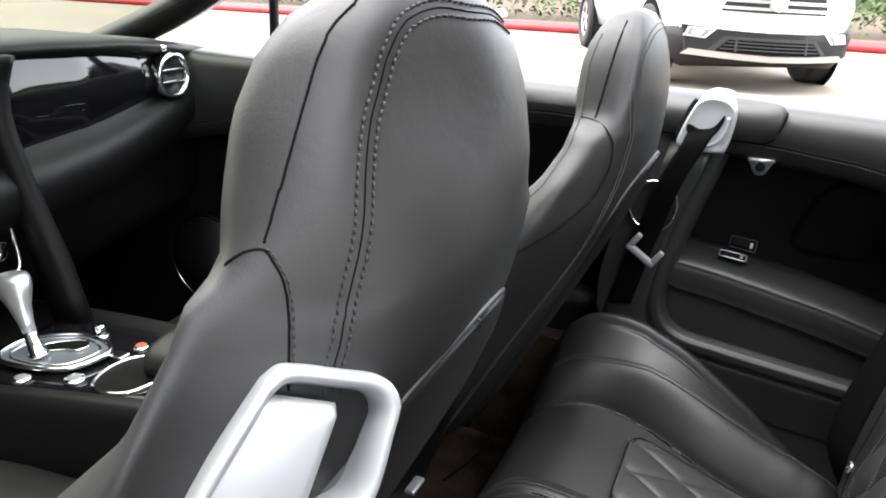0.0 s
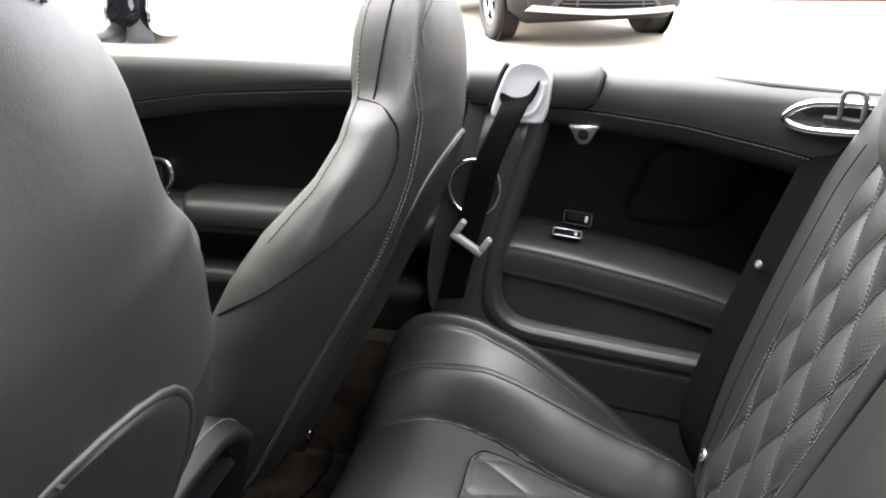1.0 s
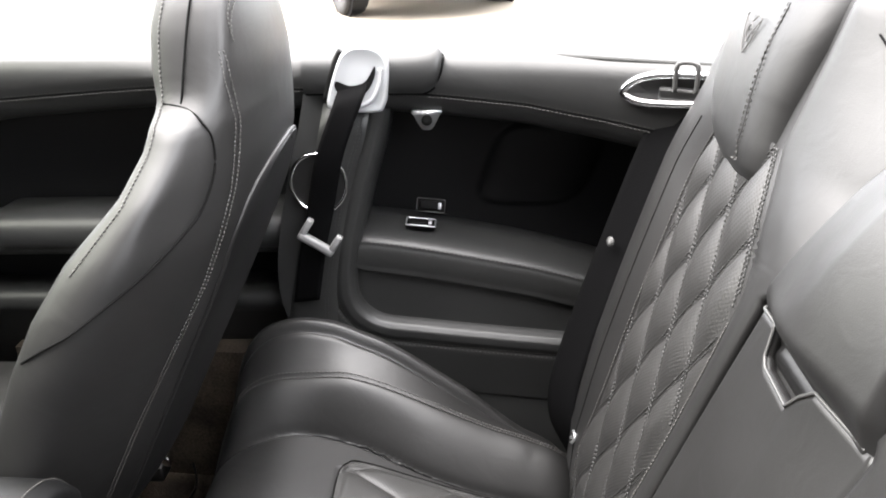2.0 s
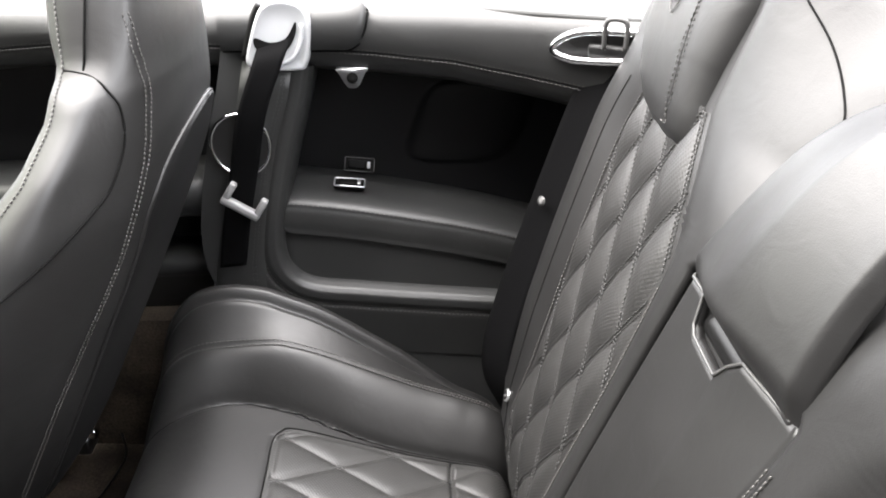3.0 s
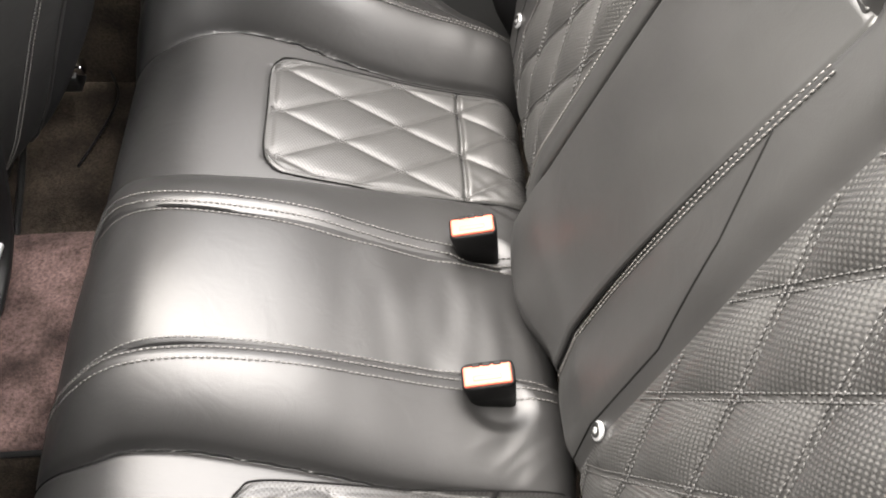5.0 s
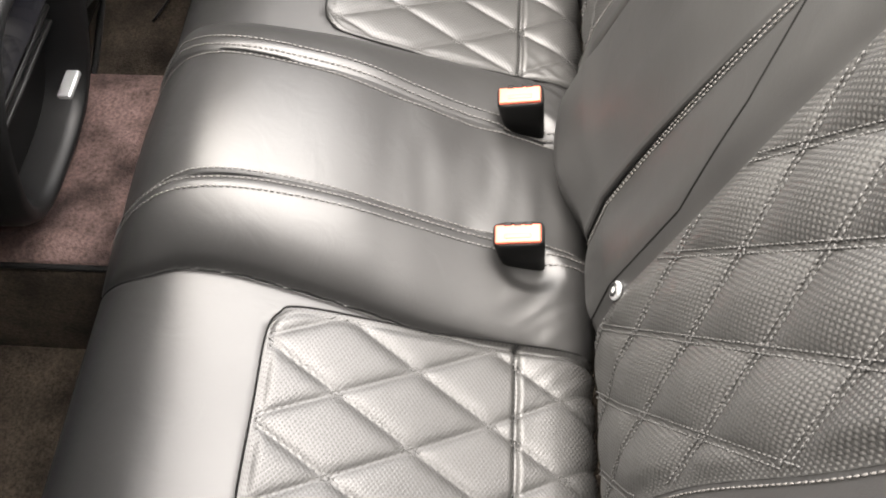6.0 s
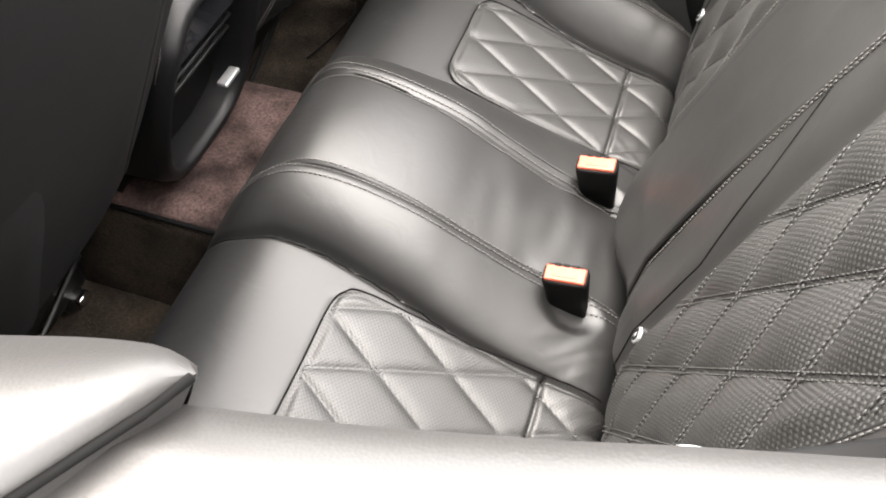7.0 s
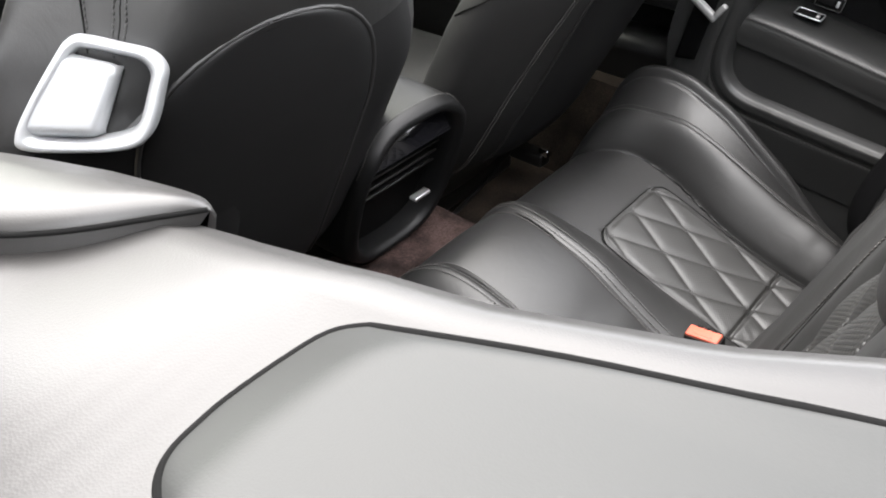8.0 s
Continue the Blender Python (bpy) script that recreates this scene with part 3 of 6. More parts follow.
hatch = grid("middle_panel", hatch_point, 80, 190, LEATHER, bench, "plain black leather fold-down middle panel", thick=0.012)
tube("panel_edge", [hatch_point(1.0, k / 190) + Vector((-0.0005, 0, 0.0006)) for k in range(8, 188)], 0.0014, STRIP_GREY, hatch, "satin grey edge strip with grip notch")
grid("grip_lip", lambda u, v: back_point(0.044 - u * 0.062, 0.853 + v * 0.030, 0.004 + 0.010 * math.sin(v * math.pi) - 0.004 * v), 12, 14, GRIP, hatch, "dark rounded grip inside the notch", thick=0.004)
tube("seam", [back_point(flap_r(z / 200) - 0.0005, z / 200, 0.007) for z in range(80, 176)], 0.0008, GROOVE, hatch)


def pad_point(u, v):
    z = 0.850 + 0.228 * math.sin(u * math.pi / 2)
    l, r = pad_l(z), pad_r(z)
    y = r + v * (l - r)
    edge = min(v, 1 - v) * (l - r)
    h = 0.002 + (0.016 * smooth(-0.004, 0.012, edge) ** 0.5 + 0.020 * smooth(0, 0.085, edge)) * smooth(0.870, 0.905, z) + 0.006 * smooth(0, 0.01, edge)
    return back_point(y, z, h - set_back(z))


grid("bulkhead_pad", pad_point, 70, 70, LEATHER, bench, "smooth black leather pad above the middle panel", thick=0.015)


def cushion_loft(name, cx, cy, cz, prof, mat, parent, label="", lean=0.0, n=36, power=3.0, skew=None):
    """Stacked rounded rings; prof rows: height, half depth, half width, forward shift."""
    rings = []
    for z, hx, hy, sh in prof:
        ring = []
        dy = skew(z) if skew else 0.0
        for k in range(n):
            a = 2 * math.pi * k / n
            c, s = math.cos(a), math.sin(a)
            ring.append(Vector((cx + sh + lean * z + math.copysign(abs(c) ** (2 / power), c) * hx, cy + dy + math.copysign(abs(s) ** (2 / power), s) * hy, cz + z)))
        rings.append(ring)
    return loft(name, rings, mat, parent, label)


HEAD = [(-0.008, 0.012, 0.022, 0.010), (-0.003, 0.024, 0.042, 0.006), (0.007, 0.033, 0.060, 0.003), (0.022, 0.040, 0.074, 0.0), (0.045, 0.046, 0.086, 0.0), (0.08, 0.050, 0.096, 0.0), (0.13, 0.052, 0.104, 0.002),
        (0.17, 0.049, 0.102, 0.006), (0.195, 0.038, 0.090, 0.010), (0.208, 0.018, 0.063, 0.014)]
for sy in (0.315, -0.285):
    sg = 1 if sy > 0 else -1
    hr = cushion_loft("headrest", 0.215, sy, 0.928, HEAD, LEATHER, bench, "black leather rear headrest", lean=0.25, n=48, skew=lambda z: -sg * 0.045 * smooth(0.07, -0.02, z))
    tree = BVHTree.FromPolygons([v.co for v in hr.data.vertices], [tuple(p.vertices) for p in hr.data.polygons])
    runs = [[], [], []]
    for q in range(40):
        z = -0.004 + 0.0050 * q
        for run, d in zip(runs, (0.0035, -0.0035, 0.0)):
            p, nn = tree.find_nearest(Vector((0.10 + 0.25 * z, sy - sg * lerp_table([(-0.02, 0.056), (0.02, 0.070), (0.06, 0.074), (0.20, 0.060)], z)[0] + d, 0.928 + z)))[:2]
            run.append(p + nn * (0.0009 if d else 0.0))
    stitches("stitching", runs[:2], STITCH, hr, 0.0056, (0.0036, 0.0006, 0.0005), label="grey twin seam thread")
    tube("seam", runs[2], 0.0005, GROOVE, hr)


def mark(dy, dz):
    return Vector((0.2165 + 0.25 * (0.130 + dz) - 0.0528 + 1.6 * dy * dy, 0.308 + dy, 1.058 + dz))


right_head = [o for o in bench.children if o.name.startswith("headrest")][0]
for loop in (((-0.019, 0.014), (-0.010, 0.017), (0.0, 0.011), (0.010, 0.017), (0.019, 0.014), (0.013, -0.002), (0.0, -0.018), (-0.013, -0.002)), ((-0.005, 0.004), (0.0, 0.008), (0.005, 0.004), (0.004, -0.004), (0.0, -0.008), (-0.004, -0.004))):
    tube("embroidered_mark", spline([mark(*p) for p in loop], 48, True), 0.0006, STITCH, right_head, "pale embroidered mark", closed=True)
for k in range(-4, 5):
    if k:
        a = math.copysign(0.006 + 0.0028 * abs(k), k)
        tube("embroidered_ray", [mark(math.copysign(0.006, k), 0.004 - 0.001 * abs(k)), mark(a, 0.013 - 0.0035 * (4 - abs(k)))], 0.0005, STITCH, right_head, sides=5)
# child-seat anchor buttons
for y, z in ((0.384, 0.516), (-0.166, 0.526)):
    rot = Matrix.Rotation(radians(-72.8), 4, "Y")
    lift = back_swell(abs(y), z)
    b = disc("anchor_button", back_point(y, z, lift - 0.0005), 0.0095, 0.004, SATIN, bench, "silver child-seat anchor button", rot=rot, sides=28, bevel=0.001)
    disc("button_ring", back_point(y, z, lift + 0.0032), 0.0066, 0.0012, PLASTIC, b, rot=rot, sides=24, inner=0.0035)

# ---- belt buckles ----
for y in (0.082, -0.092):
    bk = thing("belt_buckle", (-0.02, y, 0.43), "black seat belt buckle with a red release button", "belt buckle", "rear belt buckles")
    rot = Matrix.Rotation(radians(-9), 4, "Y") @ Matrix.Rotation(radians(6), 4, "X")
    turn = rot.to_3x3()
    up = turn @ Vector((0, 0, 1))
    c = Vector((-0.022, y, 0.493))
    rings = []
    for d, hx, hy in ((-0.085, 0.020, 0.010), (-0.030, 0.024, 0.0125), (-0.006, 0.0255, 0.0135), (-0.001, 0.0250, 0.0130), (0.0, 0.0240, 0.0120)):
        rings.append([c + turn @ Vector((math.copysign(abs(math.cos(g)) ** 0.35, math.cos(g)) * hx, math.copysign(abs(math.sin(g)) ** 0.35, math.sin(g)) * hy, d)) for g in [2 * math.pi * (k + 0.5) / 28 for k in range(28)]])
    loft("housing", rings, BUCKLE, bk, "black plastic housing")
    btn = box("release_button", c - turn @ Vector((0, 0.0012, -0.0012)), (0.045, 0.0195, 0.006), RED, bk, "red plastic release button", 0.0022, rot, 3)
    box("raised_bar", c + turn @ Vector((0.0, -0.004, 0.0040)), (0.026, 0.005, 0.0016), RED, btn, "", 0.0006, rot)
    for q in (-0.010, 0.0, 0.010):
        box("slot", c + turn @ Vector((q, 0.0088, 0.0036)), (0.007, 0.0036, 0.003), BUCKLE, bk, "dark tongue slot", 0.0005, rot)

# ---- front seats ----
# height, back x, seam half width, seam x, roll half width, roll x, front x
SEAT = [(0.33, -0.665, 0.185, -0.690, 0.225, -0.700, -0.74), (0.40, -0.607, 0.192, -0.640, 0.240, -0.662, -0.705), (0.46, -0.551, 0.197, -0.590, 0.248, -0.625, -0.668), (0.51, -0.492, 0.201, -0.542, 0.253, -0.592, -0.638), (0.55, -0.465, 0.203, -0.515, 0.257, -0.565, -0.612), (0.64, -0.418, 0.200, -0.463, 0.260, -0.52, -0.572),
        (0.70, -0.386, 0.195, -0.428, 0.260, -0.486, -0.540), (0.80, -0.335, 0.182, -0.366, 0.254, -0.436, -0.492), (0.85, -0.310, 0.166, -0.337, 0.246, -0.408, -0.464), (0.90, -0.288, 0.148, -0.313, 0.230, -0.376, -0.428),
        (0.95, -0.270, 0.131, -0.299, 0.202, -0.345, -0.380), (0.985, -0.260, 0.122, -0.290, 0.168, -0.330, -0.362), (1.005, -0.256, 0.116, -0.281, 0.152, -0.324, -0.358),
        (1.018, -0.255, 0.110, -0.281, 0.126, -0.318, -0.360), (1.045, -0.253, 0.106, -0.279, 0.117, -0.315, -0.363), (1.082, -0.258, 0.095, -0.279, 0.105, -0.313, -0.362),
        (1.108, -0.266, 0.080, -0.281, 0.091, -0.312, -0.356), (1.126, -0.275, 0.064, -0.289, 0.074, -0.312, -0.348), (1.140, -0.288, 0.043, -0.296, 0.050, -0.312, -0.335),
        (1.147, -0.305, 0.012, -0.308, 0.015, -0.312, -0.320)]

SEAMLINE = [(-0.299, -0.4540, 0.9556), (-0.2950, -0.4552, 0.970), (-0.2921, -0.4530, 0.9816), (-0.2924, -0.4480, 0.9965), (-0.2927, -0.4411, 1.0109), (-0.2937, -0.4336, 1.0252), (-0.2948, -0.4281, 1.0403), (-0.2985, -0.4209, 1.0601),
            (-0.3031, -0.4111, 1.0793), (-0.3050, -0.4015, 1.0938), (-0.3035, -0.3937, 1.109), (-0.2985, -0.3864, 1.1207), (-0.291, -0.378, 1.129), (-0.2826, -0.362, 1.1335), (-0.277, -0.340, 1.130), (-0.277, -0.315, 1.125), (-0.280, -0.285, 1.113)]

HEADLINE = [(-0.3340, -0.4520, 1.027), (-0.3325, -0.4440, 1.0415), (-0.3313, -0.4363, 1.0567), (-0.3300, -0.4289, 1.0715), (-0.3273, -0.4233, 1.0897), (-0.325, -0.4161, 1.1073), (-0.322, -0.406, 1.1203), (-0.3165, -0.395, 1.132), (-0.313, -0.375, 1.144)]
SHOULDERLINE = [(-0.3456, -0.4685, 1.0191), (-0.3426, -0.4675, 1.0224), (-0.3366, -0.4646, 1.0267), (-0.3294, -0.461, 1.0273), (-0.3255, -0.4593, 1.0212), (-0.3225, -0.4571, 1.0116), (-0.3212, -0.4571, 0.9963),
                (-0.3188, -0.4625, 0.9723), (-0.317, -0.4661, 0.9607)]


# the passenger seat's twin seam: height, depth, half width
TWIN = [(0.42, -0.575, 0.170), (0.5556, -0.495, 0.169), (0.68, -0.4264, 0.168), (0.79, -0.364, 0.160), (0.8516, -0.325, 0.146), (0.895, -0.311, 0.136), (0.9356, -0.2965, 0.121), (1.0, -0.2836, 0.1065), (1.0552, -0.2876, 0.106), (1.09, -0.298, 0.096)]


def seat_ring(z, n=72):
    xb, ws, xs, wb, xm, xf = lerp_table(SEAT, z)
    wr = ease_table([(0.85, 0.246), (0.90, 0.226), (0.95, 0.186), (0.985, 0.158), (1.018, 0.132), (1.045, 0.117), (1.082, 0.105)], z) if 0.85 < z < 1.082 else wb
    head = z > 1.01
    half = [(0, xb), (ws * 0.55, xb - (xb - xs) * 0.22), (ws, xs), (ws + (wr - ws) * 0.72, xs + (xm - xs) * 0.55), (wb, xm), (wb * 0.985, xm + (xf - xm) * 0.6), (wb * (0.86 if head else 0.90), xf),
            (wb * 0.66, xf + (0.004 if head else 0.012)), (wb * 0.4, xf + (0.0 if head else 0.050)), (0, xf - 0.002 if head else xf + 0.062)]
    loop = [(x, y, z) for y, x in half] + [(x, -y, z) for y, x in reversed(half[1:-1])]
    return spline(loop, n, closed=True)


def seat_side(z, x):
    """Half width of the seat back's flank at height z and depth x."""
    half = seat_ring(z, 144)[:73]
    for a, b in zip(half[12:], half[13:]):
        if a.x >= x >= b.x:
            return a.y + (b.y - a.y) * (a.x - x) / max(a.x - b.x, 1e-6)
    return half[48].y


def seat_back_x(z, y):
    """Depth of the rear face at height z, y from the middle."""
    half = seat_ring(z, 144)[:73]
    y = abs(y)
    for a, b in zip(half, half[1:]):
        if a.y <= y <= b.y:
            return a.x + (b.x - a.x) * (y - a.y) / max(b.y - a.y, 1e-6)
    return half[40].x


def even_out(ob, weight, rounds):
    """Draws the cover of a seat back taut where weight says so."""
    verts = ob.data.vertices
    soft = [weight(v.co) for v in verts]
    for _ in range(rounds):
        was = [v.co.copy() for v in verts]
        for k in range(72, len(verts) - 72):
            if soft[k] > 0.01:
                j, row = k % 72, k - k % 72
                mean = (was[row + (j + 1) % 72] + was[row + (j - 1) % 72] + was[k - 72] + was[k + 72]) / 4
                mean.z = was[k].z
                verts[k].co = was[k].lerp(mean, 0.5 * soft[k])


def front_seat(yc, driver, rise):
    label = "black leather front seat with silver release handle on its back" if driver else "black leather front passenger seat with twin seams"
    st = thing("front_seat", (-0.75, yc, 0.25), label, "car seat", "front seats")
    at = Vector((0, yc, 0))
    lift = Matrix.Translation((0, 0, rise))
    zs = [0.33 + k * 0.0167 for k in range(37)] + [0.945 + k * 0.008 for k in range(8)] + [1.005, 1.012] + [1.02 + k * 0.011 for k in range(10)] + [1.126, 1.134, 1.140, 1.1445, 1.147]
    zs = sorted(set(round(z, 4) for z in zs))
    back = loft("backrest", [[p + at for p in seat_ring(z)] for z in zs], LEATHER, st)

    # shade on the driver seat's lower rear face, put in as a darker material
    back.data.materials.append(POCKET_AND_SHADE)
    for p in back.data.polygons:
        j = min(v % 72 for v in p.vertices) if 71 not in [v % 72 for v in p.vertices] else 71
        if driver and len(p.vertices) == 4 and p.center.z < 0.90 and (j < 10 or j >= 62):
            p.material_index = 1

    if not driver:
        even_out(back, lambda c: smooth(0.90, 0.96, c.z) * smooth(1.12, 1.06, c.z) * smooth(-0.37, -0.31, c.x), 4)
    for w in (-1, 1):
        runs = []
        for d in (-0.0032, 0.0032) if not driver else ():
            line = [Vector((lerp_table(TWIN, 0.42 + k * 0.0099)[0] + d * 0.5, yc + w * (lerp_table(TWIN, 0.42 + k * 0.0099)[1] - d), 0.42 + k * 0.0099)) for k in range(66)]
            runs.append(line)
            if w > 0:
                arc = []
                for k in range(61):
                    g = (k / 30 - 1) * math.pi / 2
                    y, z = 0.094 * math.sin(g), 1.074 + d + 0.052 * math.cos(g)
                    arc.append(Vector((seat_back_x(z, y), yc + y, z)))
                runs.append(arc)
        if not driver:
            skin = BVHTree.FromPolygons([v.co for v in back.data.vertices], [tuple(p.vertices) for p in back.data.polygons])
            front = []
            for k in range(48):
                z = 0.90 + k * 0.0047
                wb, xm, xf = lerp_table(SEAT, z)[3:]
                front.append(Vector((xm + (xf - xm) * 0.80, yc + w * wb, z)))
            runs.append(front)
            runs = [[p + nn * 0.0007 for p, nn in (skin.find_nearest(q)[:2] for q in run)] for run in runs]
        if runs:
            stitches("stitching", runs, STITCH, back, 0.0044, (0.0032, 0.0009, 0.0008), label="grey twin seam thread")
        # piping up the head section, and round the shoulder down the side roll
        if driver:
            continue
        up = [(1.021, -0.3305), (1.03, -0.329), (1.06, -0.325), (1.09, -0.321), (1.115, -0.318), (1.135, -0.316)]
        tube("piping", spline([(x, yc + w * (seat_side(z, x) + 0.0016), z) for z, x in up], 40), 0.0011, GROOVE, back)
        rim = [(1.020, -0.350), (1.0195, -0.338), (1.016, -0.322), (1.006, -0.309), (0.991, -0.302), (0.962, -0.304), (0.930, -0.316), (0.914, -0.329), (0.890, -0.357), (0.864, -0.396), (0.849, -0.419), (0.833, -0.448), (0.818, -0.472)]
        pts = [(x + 0.0008, yc + w * (seat_side(z, x) + 0.0018), z) for z, x in rim]
        tube("piping", spline(pts, 90), 0.0011, GROOVE, back)
    # hard pocket on the back
    def pocket_point(u, v, lift=0.005):
        u = u if u < 0.8 else 0.8 + 0.2 * math.sin((u - 0.8) / 0.2 * math.pi / 2)
        z = 0.50 + u * 0.455
        top = math.sqrt(max(1 - (max(u - 0.80, 0) / 0.20) ** 2.2, 0))
        wd = lerp_table([(0.5, 0.120), (0.80, 0.118), (0.97, 0.108)], z)[0] * (0.02 + 0.98 * top)
        y = (2 * v - 1) * wd
        return Vector((seat_back_x(z, y) + lift - 0.005 * abs(2 * v - 1) ** 10, yc + y, z))
    pocket = grid("back_panel", pocket_point, 60, 40, POCKET_AND_SHADE, st, "flat black leather map pocket panel", flip=True, thick=0.006)
    rimline = [pocket_point(u / 40, 0.0) for u in range(41)] + [pocket_point(1 - u / 40, 1.0) for u in range(41)]
    tube("panel_edge", rimline, 0.0026, LEATHER, pocket)
    # cushion, carrier and rails
    cushion_loft("seat_base", -0.92, yc, 0.33, [(0.0, 0.24, 0.22, 0), (0.04, 0.27, 0.25, 0), (0.12, 0.275, 0.262, 0), (0.165, 0.262, 0.25, 0), (0.185, 0.235, 0.22, 0), (0.19, 0.15, 0.15, 0)], LEATHER, st, power=4)
    box("carrier", (-0.92, yc, 0.29), (0.46, 0.40, 0.06), PLASTIC, st, "", 0.01)
    for w in (-1, 1):
        rail = box("seat_rail", (-0.90 if driver else -0.84, yc + w * (0.166 if driver else 0.186), 0.255 if driver else 0.325), (0.42 if driver else 0.50, 0.035, 0.03), PLASTIC, st, "black steel seat rail", 0.004)
        box("rail_clip", (-0.681, yc + w * 0.166, 0.267) if driver else (-0.59, yc + w * 0.186, 0.345), (0.024, 0.022, 0.018), CHROME, rail, "bright rail end clip", 0.003)
    tube("carrier_edge", [(-0.60 - 0.004 * k, yc - 0.20 + 0.4 * k / 20, 0.325 - 0.01 * math.sin(k / 20 * math.pi)) for k in range(21)], 0.005, PLASTIC, st)
    if driver:
        # silver release handle on the outer rear corner of the shoulder
        nrm = Vector((0.75, -0.60, 0.30)).normalized()
        edge = [Vector(p) for p in ((-0.311, -0.471, 1.030), (-0.295, -0.452, 1.022), (-0.281, -0.437, 1.014), (-0.274, -0.434, 1.002), (-0.2735, -0.441, 0.988), (-0.276, -0.458, 0.959), (-0.284, -0.473, 0.950),
                                    (-0.305, -0.498, 0.951), (-0.331, -0.527, 0.957), (-0.335, -0.529, 0.968), (-0.331, -0.512, 0.990), (-0.321, -0.486, 1.020), (-0.318, -0.478, 1.027))]
        mid = sum(edge, Vector()) / len(edge)
        loop = [p - nrm * (p - mid).dot(nrm) for p in rail_loop(edge, 96)]

        def ringpts(f, c):
            return [mid + (p - mid) * f - (p - mid).normalized() * 0.0 + nrm * c for p in loop]
        hd = loft("release_handle", [ringpts(1.0, -0.020), ringpts(1.0, 0.001), ringpts(0.985, 0.0045), ringpts(0.95, 0.007), ringpts(0.87, 0.0068), ringpts(0.81, 0.0038), ringpts(0.76, -0.003), ringpts(0.735, -0.018)],
                  SILVER, st, "silver release handle surround", caps=False)
        # the hollow's shade is in its floor colour: grey instead of silver
        raw("recess", ringpts(0.74, -0.017), [tuple(range(96))], STRIP_GREY, hd, "hollow behind the lever, floor darkened for its shade")
        c0, c1, c2, c3 = (Vector(p) for p in ((-0.3190, -0.4805, 1.0160), (-0.2885, -0.4635, 1.0080), (-0.2915, -0.491, 0.966), (-0.3340, -0.5230, 0.9685)))

        def lever_point(u, v):
            p = c0.lerp(c1, u).lerp(c3.lerp(c2, u), v)
            p -= nrm * (p - mid).dot(nrm)
            e = min(v, 1 - v) * 0.045
            return p + nrm * (0.002 + 0.0035 * math.sin(u * math.pi * 0.6) - 0.011 * smooth(0.90, 1.0, u) - 0.006 * (1 - smooth(0, 0.004, e)))
        grid("lever", lever_point, 30, 24, SILVER, hd, "silver pull lever", thick=0.003)
        # the shoulder is hollowed behind the handle
        for ob in [q for c in st.children for q in (c, *c.children)]:
            if ob.name.split(".")[0] in ("backrest", "stitching", "piping"):
                for v in ob.data.vertices:
                    q = v.co + Vector((0, 0, rise)) - mid
                    d = q.dot(nrm)
                    r = (q - nrm * d).length
                    if -0.010 < d < 0.09 and r < 0.15:
                        v.co -= nrm * ((d + 0.010) * smooth(0.15, 0.05, r) - (0.0 if ob.name.startswith("backrest") else 0.0012))
        # the seat is fuller on the side of the console
        for ob in [q for c in st.children for q in (c, *c.children)]:
            if ob.name.split(".")[0] in ("backrest", "back_panel", "stitching", "piping", "panel_edge"):
                for v in ob.data.vertices:
                    dy = v.co.y - yc
                    if dy > 0:
                        v.co.y += (0.034 * smooth(1.05, 0.96, v.co.z) + 0.024 * smooth(0.93, 0.80, v.co.z)) * min(dy / 0.15, 1.0)
                    elif ob.name.startswith("backrest"):
                        # and its outer bolster is slimmer
                        v.co += Vector((0.011, 0.015, 0.0)) * smooth(-0.335, -0.385, v.co.x) * smooth(1.025, 0.94, v.co.z)
        # the head's outer rear corner is planed off towards its top
        lean = Vector((-0.735, 0.68, 0))
        verts = back.data.vertices
        for v in verts:
            if v.co.y < yc + 0.03 and 0.94 < v.co.z < 1.146:
                a = ease_table([(0.94, 0.0), (0.975, -0.010), (1.000, -0.008), (1.026, 0.002), (1.042, 0.012), (1.062, 0.025), (1.080, 0.033), (1.095, 0.035), (1.110, 0.031), (1.122, 0.022), (1.132, 0.012), (1.146, 0.0)], v.co.z)
                out = Vector((v.co.x + 0.318, v.co.y - yc + 0.02, 0)).normalized()
                v.co += lean * a * max(0.0, -lean.dot(out)) ** 2.0
        even_out(back, lambda c: smooth(0.935, 0.985, c.z) * smooth(-0.35, -0.325, c.x) * smooth(yc + 0.04, yc - 0.02, c.y), 14)
        # twin seam up the head and over its top, laid on the finished cover
        # and the piped groove of the head section with the shoulder's rim
        tree = BVHTree.FromPolygons([v.co for v in back.data.vertices], [tuple(p.vertices) for p in back.data.polygons])
        way = spline(SEAMLINE, 260)
        foot = [tree.find_nearest(p) for p in way]
        runs = [[], [], []]
        for k in range(2, len(way) - 2):
            nn = sum((foot[j][1] for j in range(max(k - 12, 0), min(k + 13, len(foot)))), Vector()).normalized()
            tt = (way[k + 2] - way[k - 2]).normalized()
            for run, off in zip(runs, (-0.0042, 0.0, 0.0042)):
                p, pn = tree.find_nearest(foot[k][0] + nn.cross(tt).normalized() * off)[:2]
                run.append(p + nn * (0.0008 if off else 0.0002))
        tube("seam", runs[1], 0.00045, GROOVE, back)
        for line, r in ((HEADLINE, 0.0007), (SHOULDERLINE, 0.0007)):
            laid = [tree.find_nearest(p)[:2] for p in spline(line, 80)]
            tube("piping", [p + nn * 0.0002 for p, nn in laid], r, GROOVE, back)
        stitches("stitching", [[p + nn * 0.001 + Vector((0.0016, 0.0012, 0)) for p, nn in laid[30:]]], STITCH_DARK, back, 0.0044, (0.0032, 0.0007, 0.0006))
        stitches("stitching", [runs[0], runs[2]], STITCH_DARK, back, 0.0044, (0.0032, 0.0009, 0.0008), label="grey twin seam thread")
